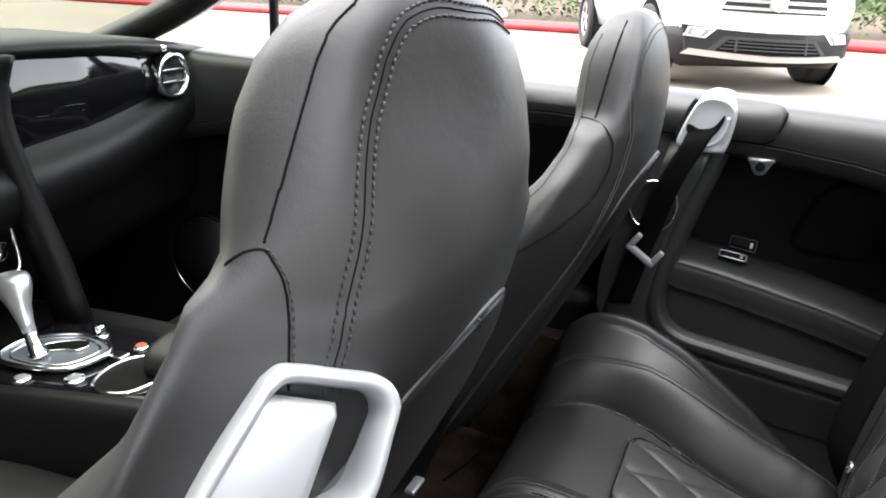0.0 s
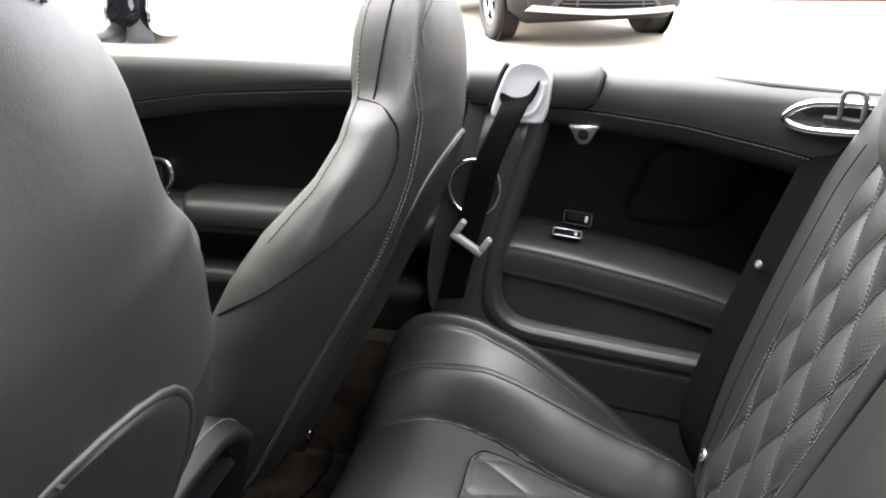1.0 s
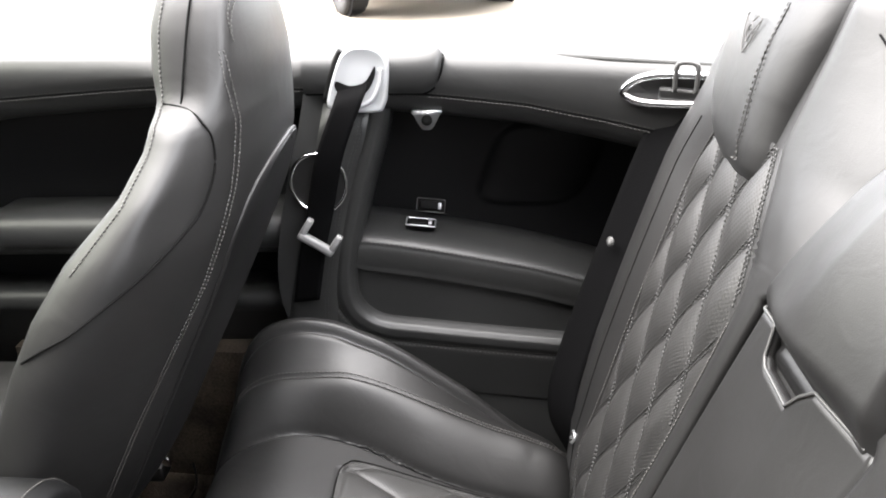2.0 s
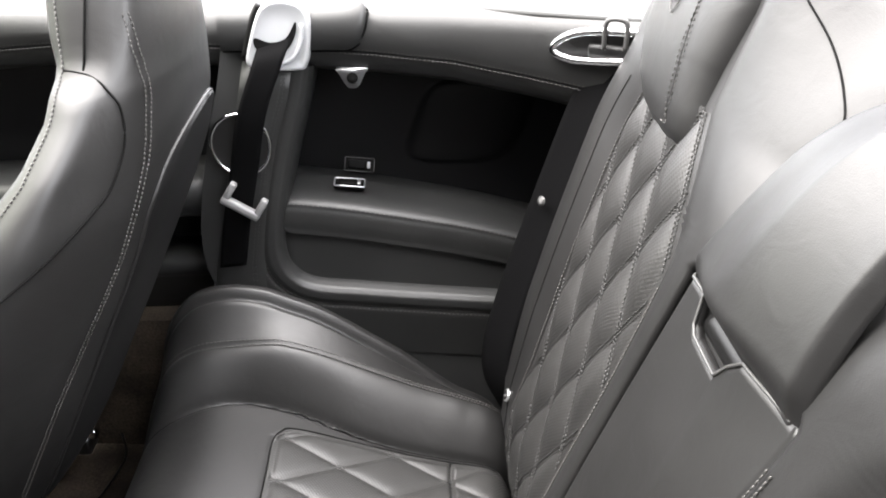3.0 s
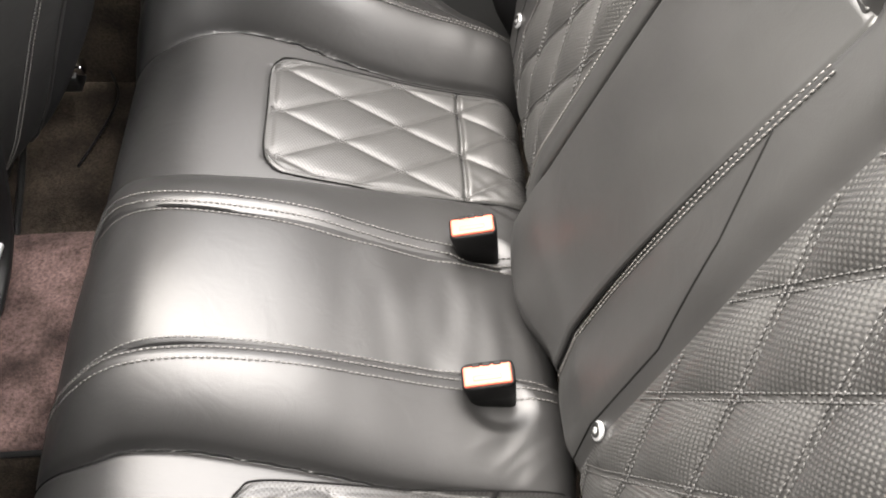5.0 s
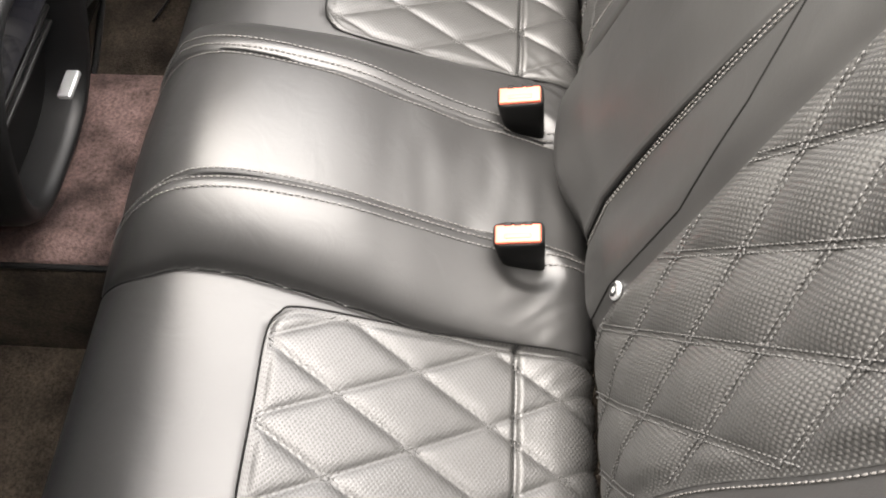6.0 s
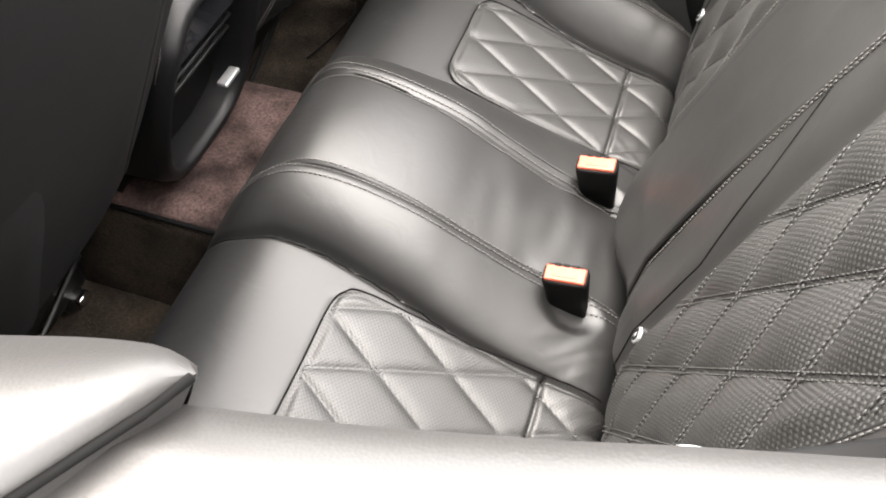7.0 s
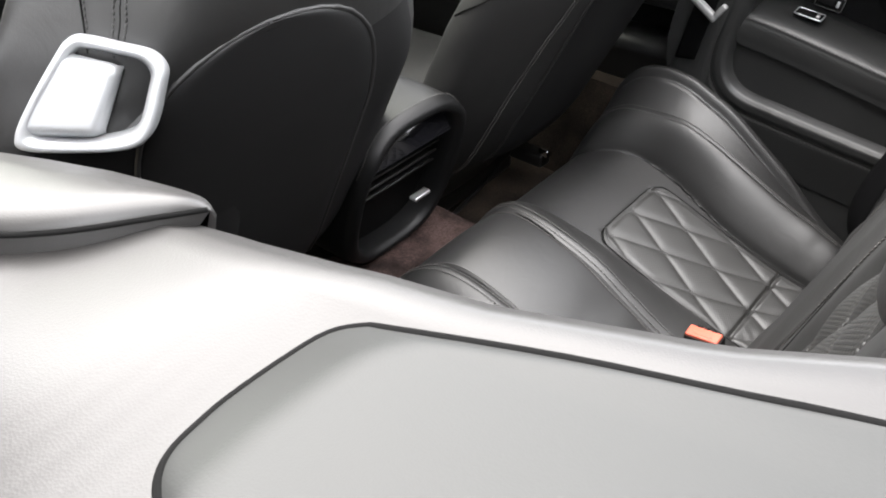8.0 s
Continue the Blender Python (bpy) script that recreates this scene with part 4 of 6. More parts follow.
    if not driver:
        # this head is slimmer from front to rear
        for ob in (back, *back.children):
            for v in ob.data.vertices:
                v.co.x -= 0.010 * smooth(-0.312, -0.262, v.co.x) * smooth(0.93, 1.02, v.co.z)
    for o in list(st.children):
        if o.name.split(".")[0] in ("backrest", "back_panel"):
            o.matrix_parent_inverse = lift @ o.matrix_parent_inverse
    return st


front_seat(-0.345, True, 0.053)
front_seat(0.352, False, 0.0)

# ---- side trim ----


def roll_in(x, sg=1):
    """How far from the middle line the padded belt roll reaches."""
    if sg < 0:
        return lerp_table([(-0.33, 0.605), (-0.253, 0.582), (-0.22, 0.567), (-0.18, 0.551), (-0.12, 0.533), (-0.07, 0.527), (-0.02, 0.518), (0.05, 0.502), (0.132, 0.469), (0.179, 0.44), (0.32, 0.36), (0.50, 0.28)], x)[0]
    return lerp_table([(-1.5, 0.60), (-0.60, 0.585), (-0.25, 0.562), (-0.10, 0.552), (0.0, 0.532), (0.10, 0.500), (0.20, 0.455), (0.32, 0.40), (0.50, 0.32)], x)[0]


def roll_low(x):
    return lerp_table([(-1.5, 0.80), (-1.27, 0.845), (-1.0, 0.895), (-0.75, 0.932), (-0.5, 0.948), (-0.2, 0.940), (0.0, 0.925), (0.18, 0.900), (0.32, 0.88)], x)[0]


def left_top(x):
    return lerp_table([(-0.3, 0.979), (-0.14, 0.986), (-0.08, 0.996), (0.0, 1.006), (0.1, 1.011), (0.2, 1.014), (0.5, 1.018)], x)[0]


def roll_section(x, sg, z_top=0.992):
    z_top = z_top if sg > 0 else left_top(x)
    i, lo = roll_in(x, sg), roll_low(x)
    o = 0.72
    pts = [(i + 0.045, lo - 0.035), (i + 0.018, lo - 0.022), (i + 0.008, lo - 0.003), (i + 0.006, lo + 0.004), (i, lo + 0.016), (i + 0.001, z_top - 0.026), (i + 0.008, z_top - 0.008), (i + 0.024, z_top), (i + 0.05, z_top + 0.002), (o - 0.02, z_top + 0.001),
           (o, z_top - 0.006), (o + 0.012, z_top - 0.03)]
    if sg < 0:
        g = smooth(-0.06, 0.01, x)
        pts[7:10] = [(i + 0.024, z_top), (i + 0.036, z_top - 0.003 * g), (i + 0.052, z_top - 0.011 * g), (o - 0.02, z_top - 0.018 * g)]
        pts[-2:] = [(o, z_top - 0.024), (o + 0.012, z_top - 0.05)]
    return [Vector((x, 0.02 + sg * y, z)) for y, z in pts]


def belt_roll(name, sg, x0, x1, mat, label, cat="trim"):
    n = int((x1 - x0) / 0.012)
    rings = [roll_section(x0 + (x1 - x0) * k / n, sg) for k in range(n + 1)]
    ob = loft(name, rings, mat, None, "", closed=False, caps=False)
    tagged(ob, label, cat, kind="structure")
    runs = []
    for dz in (0.0, 0.006):
        runs.append([Vector((x0 + (x1 - x0) * k / n, 0.02 + sg * (roll_in(x0 + (x1 - x0) * k / n, sg) + 0.0062), roll_low(x0 + (x1 - x0) * k / n) - 0.001 + dz)) for k in range(n + 1)])
    stitches("stitching", runs, STITCH, ob, 0.0058, (0.0044, 0.0010, 0.0008), label="pale grey twin seam thread")
    tube("seam", [(a + b) / 2 for a, b in zip(*runs)], 0.0012, GROOVE, ob)
    return ob


belt_roll("trim_quarter", 1, -0.285, 0.33, LEATHER_TRIM, "charcoal leather belt roll along the rear side wall")
belt_roll("trim_door", 1, -1.40, -0.292, LEATHER_TRIM, "charcoal leather belt roll along the door top")
roll_l = belt_roll("trim_quarter", -1, -0.30, 0.50, DECK, "grey leather belt roll beside the rear seat")


def shoulder_pad(sg, mat):
    """The softer pad on the inner half of the roll, cut off slantwise at its rear end."""
    rings = []
    zt = 0.992 if sg > 0 else 0.9945
    for k in range(41):
        x = -0.30 + k / 40 * 0.192
        i = roll_in(x, sg)
        o = lerp_table([(-0.32, 0.668), (-0.24, 0.658), (-0.19, 0.636), (-0.155, 0.607), (-0.13, 0.582), (-0.108, 0.556)], x)[0]
        o = max(o, i + 0.012)
        lo = zt - 0.052 * math.sqrt(max(1 - max(0, (k - 33) / 7.3) ** 2, 0.06))
        m = (i + o) / 2
        rings.append([Vector((x, 0.02 + sg * y, z)) for y, z in ((i + 0.006, lo - 0.002), (i - 0.006, lo + 0.003), (i - 0.009, max(zt - 0.020, lo + 0.004)), (i - 0.005, zt - 0.004), (i + 0.25 * (o - i), zt + 0.006),
                                                                (m, zt + 0.010), (o - 0.25 * (o - i), zt + 0.010), (o - 0.003, zt + 0.007), (o, zt + 0.001), (o + 0.001, zt - 0.032))])
    first = 32 if sg < 0 else 37
    for k in range(first, 41):
        f = math.sqrt(max(1 - ((k - first) / (40 - first)) ** 2, 0.0))
        c = Vector((rings[k][0].x, 0.02 + sg * (roll_in(rings[k][0].x, sg) + 0.003), zt - 0.004))
        rings[k] = [c.lerp(v, max(f, 0.02)) for v in rings[k]]
    ob = loft("shoulder_pad", rings, mat, None, closed=False, caps=False)
    gap = [Vector((r[8].x, r[8].y + sg * 0.001, r[8].z + 0.001)) for r in rings]
    tube("shut_line", gap, 0.0019 if sg > 0 else 0.0014, GROOVE, ob)
    if sg > 0:
        tube("shut_line", [r[0] + Vector((0.001, -0.004, 0.001)) for r in rings], 0.0017, GROOVE, ob)
    return ob


tagged(shoulder_pad(1, LEATHER_TRIM), "charcoal leather shoulder pad on the belt roll", "trim", kind="structure")
pad_left = tagged(shoulder_pad(-1, DECK), "grey leather shoulder pad on the belt roll", "trim", kind="structure")


def deck_flap(sg, mat):
    """Flat roof-storage flank behind its dark shut line."""
    pts = [(0.20, 0.690), (0.10, 0.674), (0.05, 0.663), (0.025, 0.647), (0.015, 0.622), (0.013, 0.592), (0.018, 0.562), (0.032, 0.546), (0.083, 0.521), (0.146, 0.494), (0.216, 0.466), (0.33, 0.42), (0.48, 0.35)]
    if sg < 0:
        pts = [(0.20, 0.690), (0.10, 0.680), (0.055, 0.662), (0.0301, 0.6480), (0.0205, 0.6415), (0.0152, 0.6335), (0.0128, 0.6217), (0.0115, 0.6083), (0.0122, 0.5853), (0.0147, 0.5664), (0.0224, 0.5553), (0.0338, 0.5489), (0.0918, 0.5236), (0.1447, 0.5034), (0.1869, 0.4871), (0.33, 0.435), (0.48, 0.385)]
    zt = 0.988
    path = spline([(x, 0.02 + sg * y, zt if sg > 0 else left_top(x) - 0.004) for x, y in pts], 60)
    far = [Vector((0.50, 0.02 + sg * (0.69 - 0.35 * k / 60), zt if sg > 0 else 1.014)) for k in range(61)]
    verts = [p.lerp(q, r / 16) for r in range(17) for p, q in zip(path, far)]
    faces = [(r * 61 + k, r * 61 + k + 1, r * 61 + k + 62, r * 61 + k + 61) for r in range(16) for k in range(60)]
    ob = raw("deck_flank", verts, faces, mat)
    s = ob.modifiers.new("thickness", "SOLIDIFY")
    s.thickness, s.offset = 0.008, 0
    if sg < 0:
        tube("shut_line", [p + Vector((0, 0, 0.002)) for p in path], 0.0024, GROOVE, ob)
    return ob


flank_l = tagged(deck_flap(-1, FLANK), "smooth grey roof-storage flank behind a dark shut line", "trim", kind="structure")
tagged(deck_flap(1, FLANK), "smooth grey roof-storage flank behind a dark shut line", "trim", kind="structure")
for ob in (roll_l, pad_left, flank_l):
    ob.location = (0.030, -0.018, 0.029)

# passenger-side rear wall: framed recess, felt panel, armrest
wall = raw("wall_right", [(x, y, z) for x in (-0.40, 0.45) for y in (0.72, 0.78) for z in (0.15, 0.985)],
           [(0, 1, 3, 2), (4, 6, 7, 5), (0, 4, 5, 1), (2, 3, 7, 6), (0, 2, 6, 4), (1, 5, 7, 3)], PANEL, flat=True)
tagged(wall, "black felt-lined rear side wall", "side wall", kind="structure")
side = thing("side_trim_panel", (-0.05, 0.60, 0.2), "black leather rear side panel with framed recess and armrest", "side panel")


def frame_side(u, v):
    """The frame round the recess: u round it, v from its mouth outward."""
    inner = spline([(-0.186, 0.915, 0), (-0.200, 0.86, 0), (-0.222, 0.79, 0), (-0.243, 0.71, 0), (-0.254, 0.645, 0), (-0.246, 0.605, 0), (-0.215, 0.580, 0), (-0.15, 0.570, 0), (-0.05, 0.558, 0), (0.06, 0.546, 0), (0.20, 0.53, 0), (0.30, 0.52, 0)], 80)
    k = min(int(u * 80), 79)
    p = inner[k].lerp(inner[k + 1], u * 80 - k)
    d = (inner[k + 1] - inner[k]).normalized()
    out = Vector((d.y, -d.x, 0))
    return p, out


def frame_point(u, v):
    p, out = frame_side(u, v)
    prof = [(-0.004, 0.075), (-0.002, 0.018), (0.003, 0.006), (0.010, 0.0), (0.022, 0.0), (0.030, 0.003), (0.034, 0.006), (0.040, 0.004), (0.065, 0.006), (0.12, 0.010)]
    t = v * (len(prof) - 1)
    i = min(int(t), len(prof) - 2)
    o = prof[i][0] + (prof[i + 1][0] - prof[i][0]) * (t - i)
    y = prof[i][1] + (prof[i + 1][1] - prof[i][1]) * (t - i)
    return Vector((p.x + out.x * o, 0.583 + y, p.y + out.y * o))


fr = grid("recess_frame", frame_point, 80, 36, LEATHER_TRIM, side, "black leather frame round the recess")
runs = []
for o in (0.031, 0.037):
    runs.append([Vector((p.x + q.x * o, 0.5862, p.y + q.y * o)) for p, q in (frame_side(k / 80, 0) for k in range(78))])
stitches("stitching", runs, STITCH, fr, 0.007, label="grey seam thread")
# lower panel down to the floor
grid("lower_panel", lambda u, v: Vector((-0.36 + u * 0.70, 0.594 + 0.002 * math.sin(v * 9), 0.18 + v * 0.29)), 20, 20, LEATHER_TRIM, side, thick=0.02)
# felt panel with the speaker swelling
felt = grid("felt_panel", lambda u, v: Vector((-0.25 + u * 0.58, 0.690 - 0.012 * max(0, 1 - (((-0.25 + u * 0.58) - 0.005 - 0.15 * (v - 0.5)) / 0.085) ** 4 - ((0.52 + v * 0.41 - 0.80) / 0.068) ** 4) ** 0.5, 0.52 + v * 0.41)),
            120, 90, PANEL, side, "black felt panel with a raised speaker cover", thick=0.01)


def arm_z(x):
    return ease_table([(-0.27, 0.7185), (-0.235, 0.716), (-0.15, 0.7035), (-0.065, 0.687), (0.02, 0.669), (0.093, 0.649), (0.20, 0.615), (0.32, 0.57)], x)


rings = []
for k in range(61):
    x = -0.262 + k * 0.0095
    z = arm_z(x)
    e = min(1.0, math.sqrt(max(0.0, 1 - max(0, (4 - k) / 4) ** 2)) + 0.1)
    rings.append([Vector((x, y, z + (q + 0.03) * e - 0.03)) for y, q in ((0.695, 0.017), (0.66, 0.013), (0.625, 0.0065), (0.608, 0.002), (0.600, -0.003), (0.5965, -0.007), (0.5972, -0.009), (0.5958, -0.011), (0.5945, -0.020), (0.5955, -0.042),
                                                                   (0.5975, -0.0495), (0.5968, -0.0525), (0.5975, -0.0555), (0.604, -0.058), (0.69, -0.058))])
arm = loft("armrest", rings, LEATHER_TRIM, side, "black leather padded armrest", caps=True)
stitches("stitching", [[Vector((-0.24 + 0.01 * k, 0.5955 + 0.001, arm_z(-0.24 + 0.01 * k) - d)) for k in range(54)] for d in (0.0052, 0.0125)], STITCH, arm, 0.007)
grid("inner_panel", lambda u, v: Vector((-0.26 + u * 0.6, 0.6045 + 0.004 * (1 - v), 0.50 + v * (arm_z(-0.26 + u * 0.6) - 0.545))), 30, 10, LEATHER_TRIM, side, thick=0.008)
for (x, y, z, tilt) in ((-0.153, 0.637, 0.7225, 9), (-0.140, 0.688, 0.732, 70)):
    rot = Matrix.Rotation(radians(6), 4, "Y") @ Matrix.Rotation(radians(tilt), 4, "X")
    turn, at = rot.to_3x3(), Vector((x, y, z))
    sw = box("switch", at, (0.046, 0.022, 0.005), BUCKLE, side, "chrome-framed window switch", 0.002, rot)
    edge = [at + turn @ Vector((px, py, 0.0028)) for px, py in ((-0.0225, -0.009), (-0.021, -0.0105), (0.021, -0.0105), (0.0225, -0.009), (0.0225, 0.009), (0.021, 0.0105), (-0.021, 0.0105), (-0.0225, 0.009))]
    tube("switch_frame", edge, 0.0012 if tilt < 20 else 0.0007, SATIN if tilt < 20 else STRIP_GREY, sw, "thin bright frame", closed=True)
    box("rocker", at + turn @ Vector((-0.004, 0, 0.0030)), (0.028, 0.014, 0.005), BUCKLE, sw, "", 0.002, rot)
    box("switch_tip", at + turn @ Vector((0.014, 0, 0.004)), (0.005, 0.010, 0.004), SATIN, sw, "", 0.001, rot)
# coat hook
hk = thing("coat_hook", (-0.134, 0.60, 0.89), "small silver folding coat hook under the belt roll", "coat hook")
rot = Matrix.Rotation(radians(90), 4, "X")
outl = [(-0.019, 0.012), (0.019, 0.012), (0.017, 0.004), (0.008, -0.012), (0.0, -0.015), (-0.008, -0.012), (-0.017, 0.004)]
loft("hook_plate", [[Vector((-0.134 + q.x, y, 0.900 + q.y)) for q in spline([(p, r, 0) for p, r in outl], 42, True)] for y in (0.615, 0.592, 0.589)], SATIN, hk)
disc("hook_eye", (-0.134, 0.590, 0.899), 0.0075, 0.0025, GROOVE, hk, "dark eye of the hook", rot=rot, sides=24)

# passenger-side door
door = thing("door_1", (-0.85, 0.68, 0.3), "black leather passenger door with silver pull handle", "car door", kind="structure")
raw("door_shell", [(x, y, z) for x in (-1.42, -0.292) for y in (0.715, 0.80) for z in (0.25, 0.975)],
    [(0, 1, 3, 2), (4, 6, 7, 5), (0, 4, 5, 1), (2, 3, 7, 6), (0, 2, 6, 4), (1, 5, 7, 3)], PANEL, door, "black felt-lined door panel", flat=True)


def sweep_x(name, x0, x1, prof, mat, parent, label="", zoff=None, n=60, round_end=0.0):
    rings = []
    for k in range(n + 1):
        x = x0 + (x1 - x0) * k / n
        dz = zoff(x) if zoff else 0
        t = min(x - x0, x1 - x)
        e = math.sqrt(max(0.02, 1 - max(0, 1 - t / round_end) ** 2)) if round_end else 1
        cy = max(y for y, z in prof)
        cz = sum(z for y, z in prof) / len(prof)
        rings.append([Vector((x, cy + (y - cy) * e, cz + (z - cz) * (0.5 + 0.5 * e) + dz)) for y, z in prof])
    return loft(name, rings, mat, parent, label)


sweep_x("armrest", -0.845, -0.34, [(0.715, 0.744), (0.66, 0.746), (0.632, 0.744), (0.620, 0.738), (0.6135, 0.728), (0.612, 0.718), (0.613, 0.706), (0.620, 0.692), (0.64, 0.685), (0.715, 0.685)], LEATHER_TRIM, door, "black leather armrest pad", round_end=0.035)
sweep_x("door_ledge", -1.20, -0.34, [(0.715, 0.727), (0.64, 0.727), (0.622, 0.718), (0.618, 0.70), (0.622, 0.685), (0.64, 0.675), (0.69, 0.668), (0.715, 0.666)], LEATHER_TRIM, door, "black leather door ledge")
sweep_x("door_pocket", -1.20, -0.34, [(0.715, 0.602), (0.665, 0.602), (0.648, 0.596), (0.642, 0.583), (0.648, 0.566), (0.66, 0.555), (0.665, 0.40), (0.715, 0.38)], LEATHER_TRIM, door, "black leather door pocket")
ps = rail_loop([(-1.045, 0.712, 0.775), (-0.98, 0.71, 0.785), (-0.91, 0.71, 0.785), (-0.893, 0.71, 0.765), (-0.898, 0.71, 0.738), (-0.92, 0.71, 0.724), (-0.98, 0.71, 0.722), (-1.03, 0.712, 0.74)])
pull = tube("door_pull", ps, 0.0065, CHROME, door, "silver door pull surround", closed=True)
raw("pull_recess", [p + Vector((0, 0.004, 0)) for p in ps], [tuple(range(len(ps)))], PLASTIC, pull)
box("lock_buttons", (-0.918, 0.708, 0.755), (0.014, 0.004, 0.034), PLASTIC, pull, "", 0.001)
ws = box("window_switch", (-0.905, 0.665, 0.730), (0.05, 0.026, 0.006), CHROME, door, "chrome-framed window switch", 0.002)
box("rocker", (-0.905, 0.665, 0.732), (0.038, 0.015, 0.006), GLOSS, ws, "", 0.002)
rx = Matrix.Rotation(radians(90), 4, "X")
spk = disc("door_speaker", (-1.365, 0.700, 0.475), 0.110, 0.010, PLASTIC, door, "round black door speaker with chrome rims", rot=rx, sides=56)
for r in (0.118, 0.088):
    tube("speaker_rim", [Vector((-1.365 + r * math.cos(t), 0.694, 0.475 + r * math.sin(t))) for t in [2 * math.pi * k / 64 for k in range(64)]], 0.0022, CHROME, spk, "thin chrome rim", closed=True)
# door mirror
mir = thing("door_mirror", (-1.0, 0.90, 0.98), "black door mirror with a chrome rim", "door mirror")
prof = [(0.0, 0.010, 0.012, 0), (0.005, 0.045, 0.075, 0), (0.03, 0.058, 0.098, 0), (0.08, 0.060, 0.105, 0), (0.13, 0.052, 0.098, 0), (0.155, 0.030, 0.07, 0), (0.16, 0.008, 0.02, 0)]
cushion_loft("mirror_shell", -1.085, 1.0, 0.945, prof, GLOSS, mir, power=2.6)
mg = rail_loop([(-1.020, 0.915, 1.0), (-1.018, 0.93, 1.075), (-1.018, 1.0, 1.10), (-1.018, 1.07, 1.085), (-1.02, 1.09, 1.03), (-1.02, 1.06, 0.985), (-1.02, 0.98, 0.975)])
tube("mirror_rim", mg, 0.006, CHROME, mir, "chrome rim", closed=True)
raw("mirror_glass", mg, [tuple(range(len(mg)))], CHROME, mir, "mirror glass")
tube("mirror_arm", [(-1.10, 0.78, 0.975), (-1.10, 0.87, 0.975), (-1.09, 0.93, 0.99)], 0.022, PLASTIC, mir)

# belt post: silver anchor plate, post cover, belt and tongue
post = thing("belt_post", (-0.27, 0.60, 0.3), "black post cover with a silver seat belt plate", "belt post")
rings = []
for z, xf, xr in ((0.30, -0.42, -0.30), (0.50, -0.385, -0.292), (0.62, -0.362, -0.284), (0.70, -0.345, -0.268), (0.80, -0.318, -0.244), (0.88, -0.297, -0.215), (0.925, -0.285, -0.205)):
    rings.append([Vector((x, y, z)) for x, y in ((xf, 0.69), (xf, 0.605), (xf + 0.006, 0.592), (xf + 0.02, 0.585), (xr - 0.012, 0.582), (xr, 0.586), (xr + 0.004, 0.60), (xr + 0.004, 0.69))])
loft("post_cover", rings, LEATHER_TRIM, post, "black leather post cover")
stitches("stitching", [[Vector((lerp_table([(0.50, -0.292), (0.62, -0.284), (0.70, -0.268), (0.80, -0.244), (0.88, -0.215), (0.925, -0.205)], 0.52 + 0.004 * k)[0] - d, 0.5815, 0.52 + 0.004 * k)) for k in range(98)] for d in (0.013, 0.018)], STITCH_DARK, post, 0.006)
plate = [(-0.266, 0.926), (-0.262, 0.950), (-0.247, 0.988), (-0.236, 1.002), (-0.220, 1.008), (-0.196, 1.005), (-0.182, 0.992), (-0.180, 0.97), (-0.188, 0.926), (-0.202, 0.917), (-0.245, 0.919)]
lp = spline([(x, z, 0) for x, z in plate], 60, True)
cx = sum(p.x for p in lp) / 60
cz = sum(p.y for p in lp) / 60


def plate_ring(f, y):
    return [Vector((cx + (p.x - cx) * f, y, cz + (p.y - cz) * f)) for p in lp]


pl = loft("anchor_plate", [plate_ring(1.0, 0.66), plate_ring(1.0, 0.569), plate_ring(0.975, 0.564), plate_ring(0.93, 0.5615), plate_ring(0.88, 0.5608), plate_ring(0.84, 0.562), plate_ring(0.4, 0.5615)], SILVER, post, "silver belt anchor plate")
tube("plate_edge", [p + Vector((-0.002, 0.012, 0.001)) for p in plate_ring(1.0, 0.565) if p.x < -0.236 and 0.93 < p.z < 0.998], 0.0055, BUCKLE, pl, "black rubber edge")
mouth = spline([(-0.251, 0.5600, 0.962), (-0.232, 0.5600, 0.956), (-0.212, 0.5600, 0.961), (-0.198, 0.5600, 0.981), (-0.199, 0.5600, 0.966), (-0.212, 0.5600, 0.946), (-0.235, 0.5600, 0.942), (-0.251, 0.5600, 0.949)], 48, True)
raw("belt_mouth", mouth, [tuple(range(48))], GROOVE, pl, "dark belt opening")
tube("mouth_ridge", spline([(-0.246, 0.560, 0.931), (-0.224, 0.559, 0.928), (-0.204, 0.559, 0.937), (-0.193, 0.560, 0.958), (-0.191, 0.560, 0.978)], 24), 0.003, SILVER, pl, "raised lip round the belt opening")
ring2 = [Vector((-0.292 + 0.040 * math.cos(t), 0.578, 0.812 + 0.044 * math.sin(t))) for t in [2 * math.pi * k / 40 for k in range(40)]]
tube("trim_ring", ring2, 0.0028, CHROME, post, "thin chrome ring", closed=True)
raw("ring_face", ring2, [tuple(range(40))], PLASTIC, post)


def ribbon(name, pts, width, across, mat, parent, label="", n=60, thick=0.0014):
    path = spline(pts, n)
    ac = [Vector(a).normalized() for a in across]

    def fn(u, v):
        k = min(int(u * n), n - 1)
        p = path[k].lerp(path[k + 1], u * n - k)
        t = u * (len(ac) - 1)
        i = min(int(t), len(ac) - 2)
        a = ac[i].lerp(ac[i + 1], t - i).normalized()
        return p + a * (v - 0.5) * width
    return grid(name, fn, n, 6, mat, parent, label, thick=thick)


belt_f = thing("seat_belt", (-0.26, 0.57, 0.70), "black front seat belt hanging with its silver tongue", "seat belt", "seat belts")
ribbon("webbing", [(-0.228, 0.556, 0.955), (-0.238, 0.545, 0.93), (-0.268, 0.552, 0.86), (-0.290, 0.566, 0.78), (-0.312, 0.572, 0.70), (-0.33, 0.578, 0.62)], 0.047, [(0.95, -0.15, 0.3), (0.93, -0.30, 0.25), (0.93, -0.30, 0.25)], WEBBING, belt_f, "black webbing")
tq = Vector((-0.300, 0.555, 0.728))
rt = Matrix.Rotation(radians(34), 4, "Y")
tg = box("tongue", tq, (0.058, 0.012, 0.013), GREYPL, belt_f, "grey plastic belt tongue", 0.004, rt)
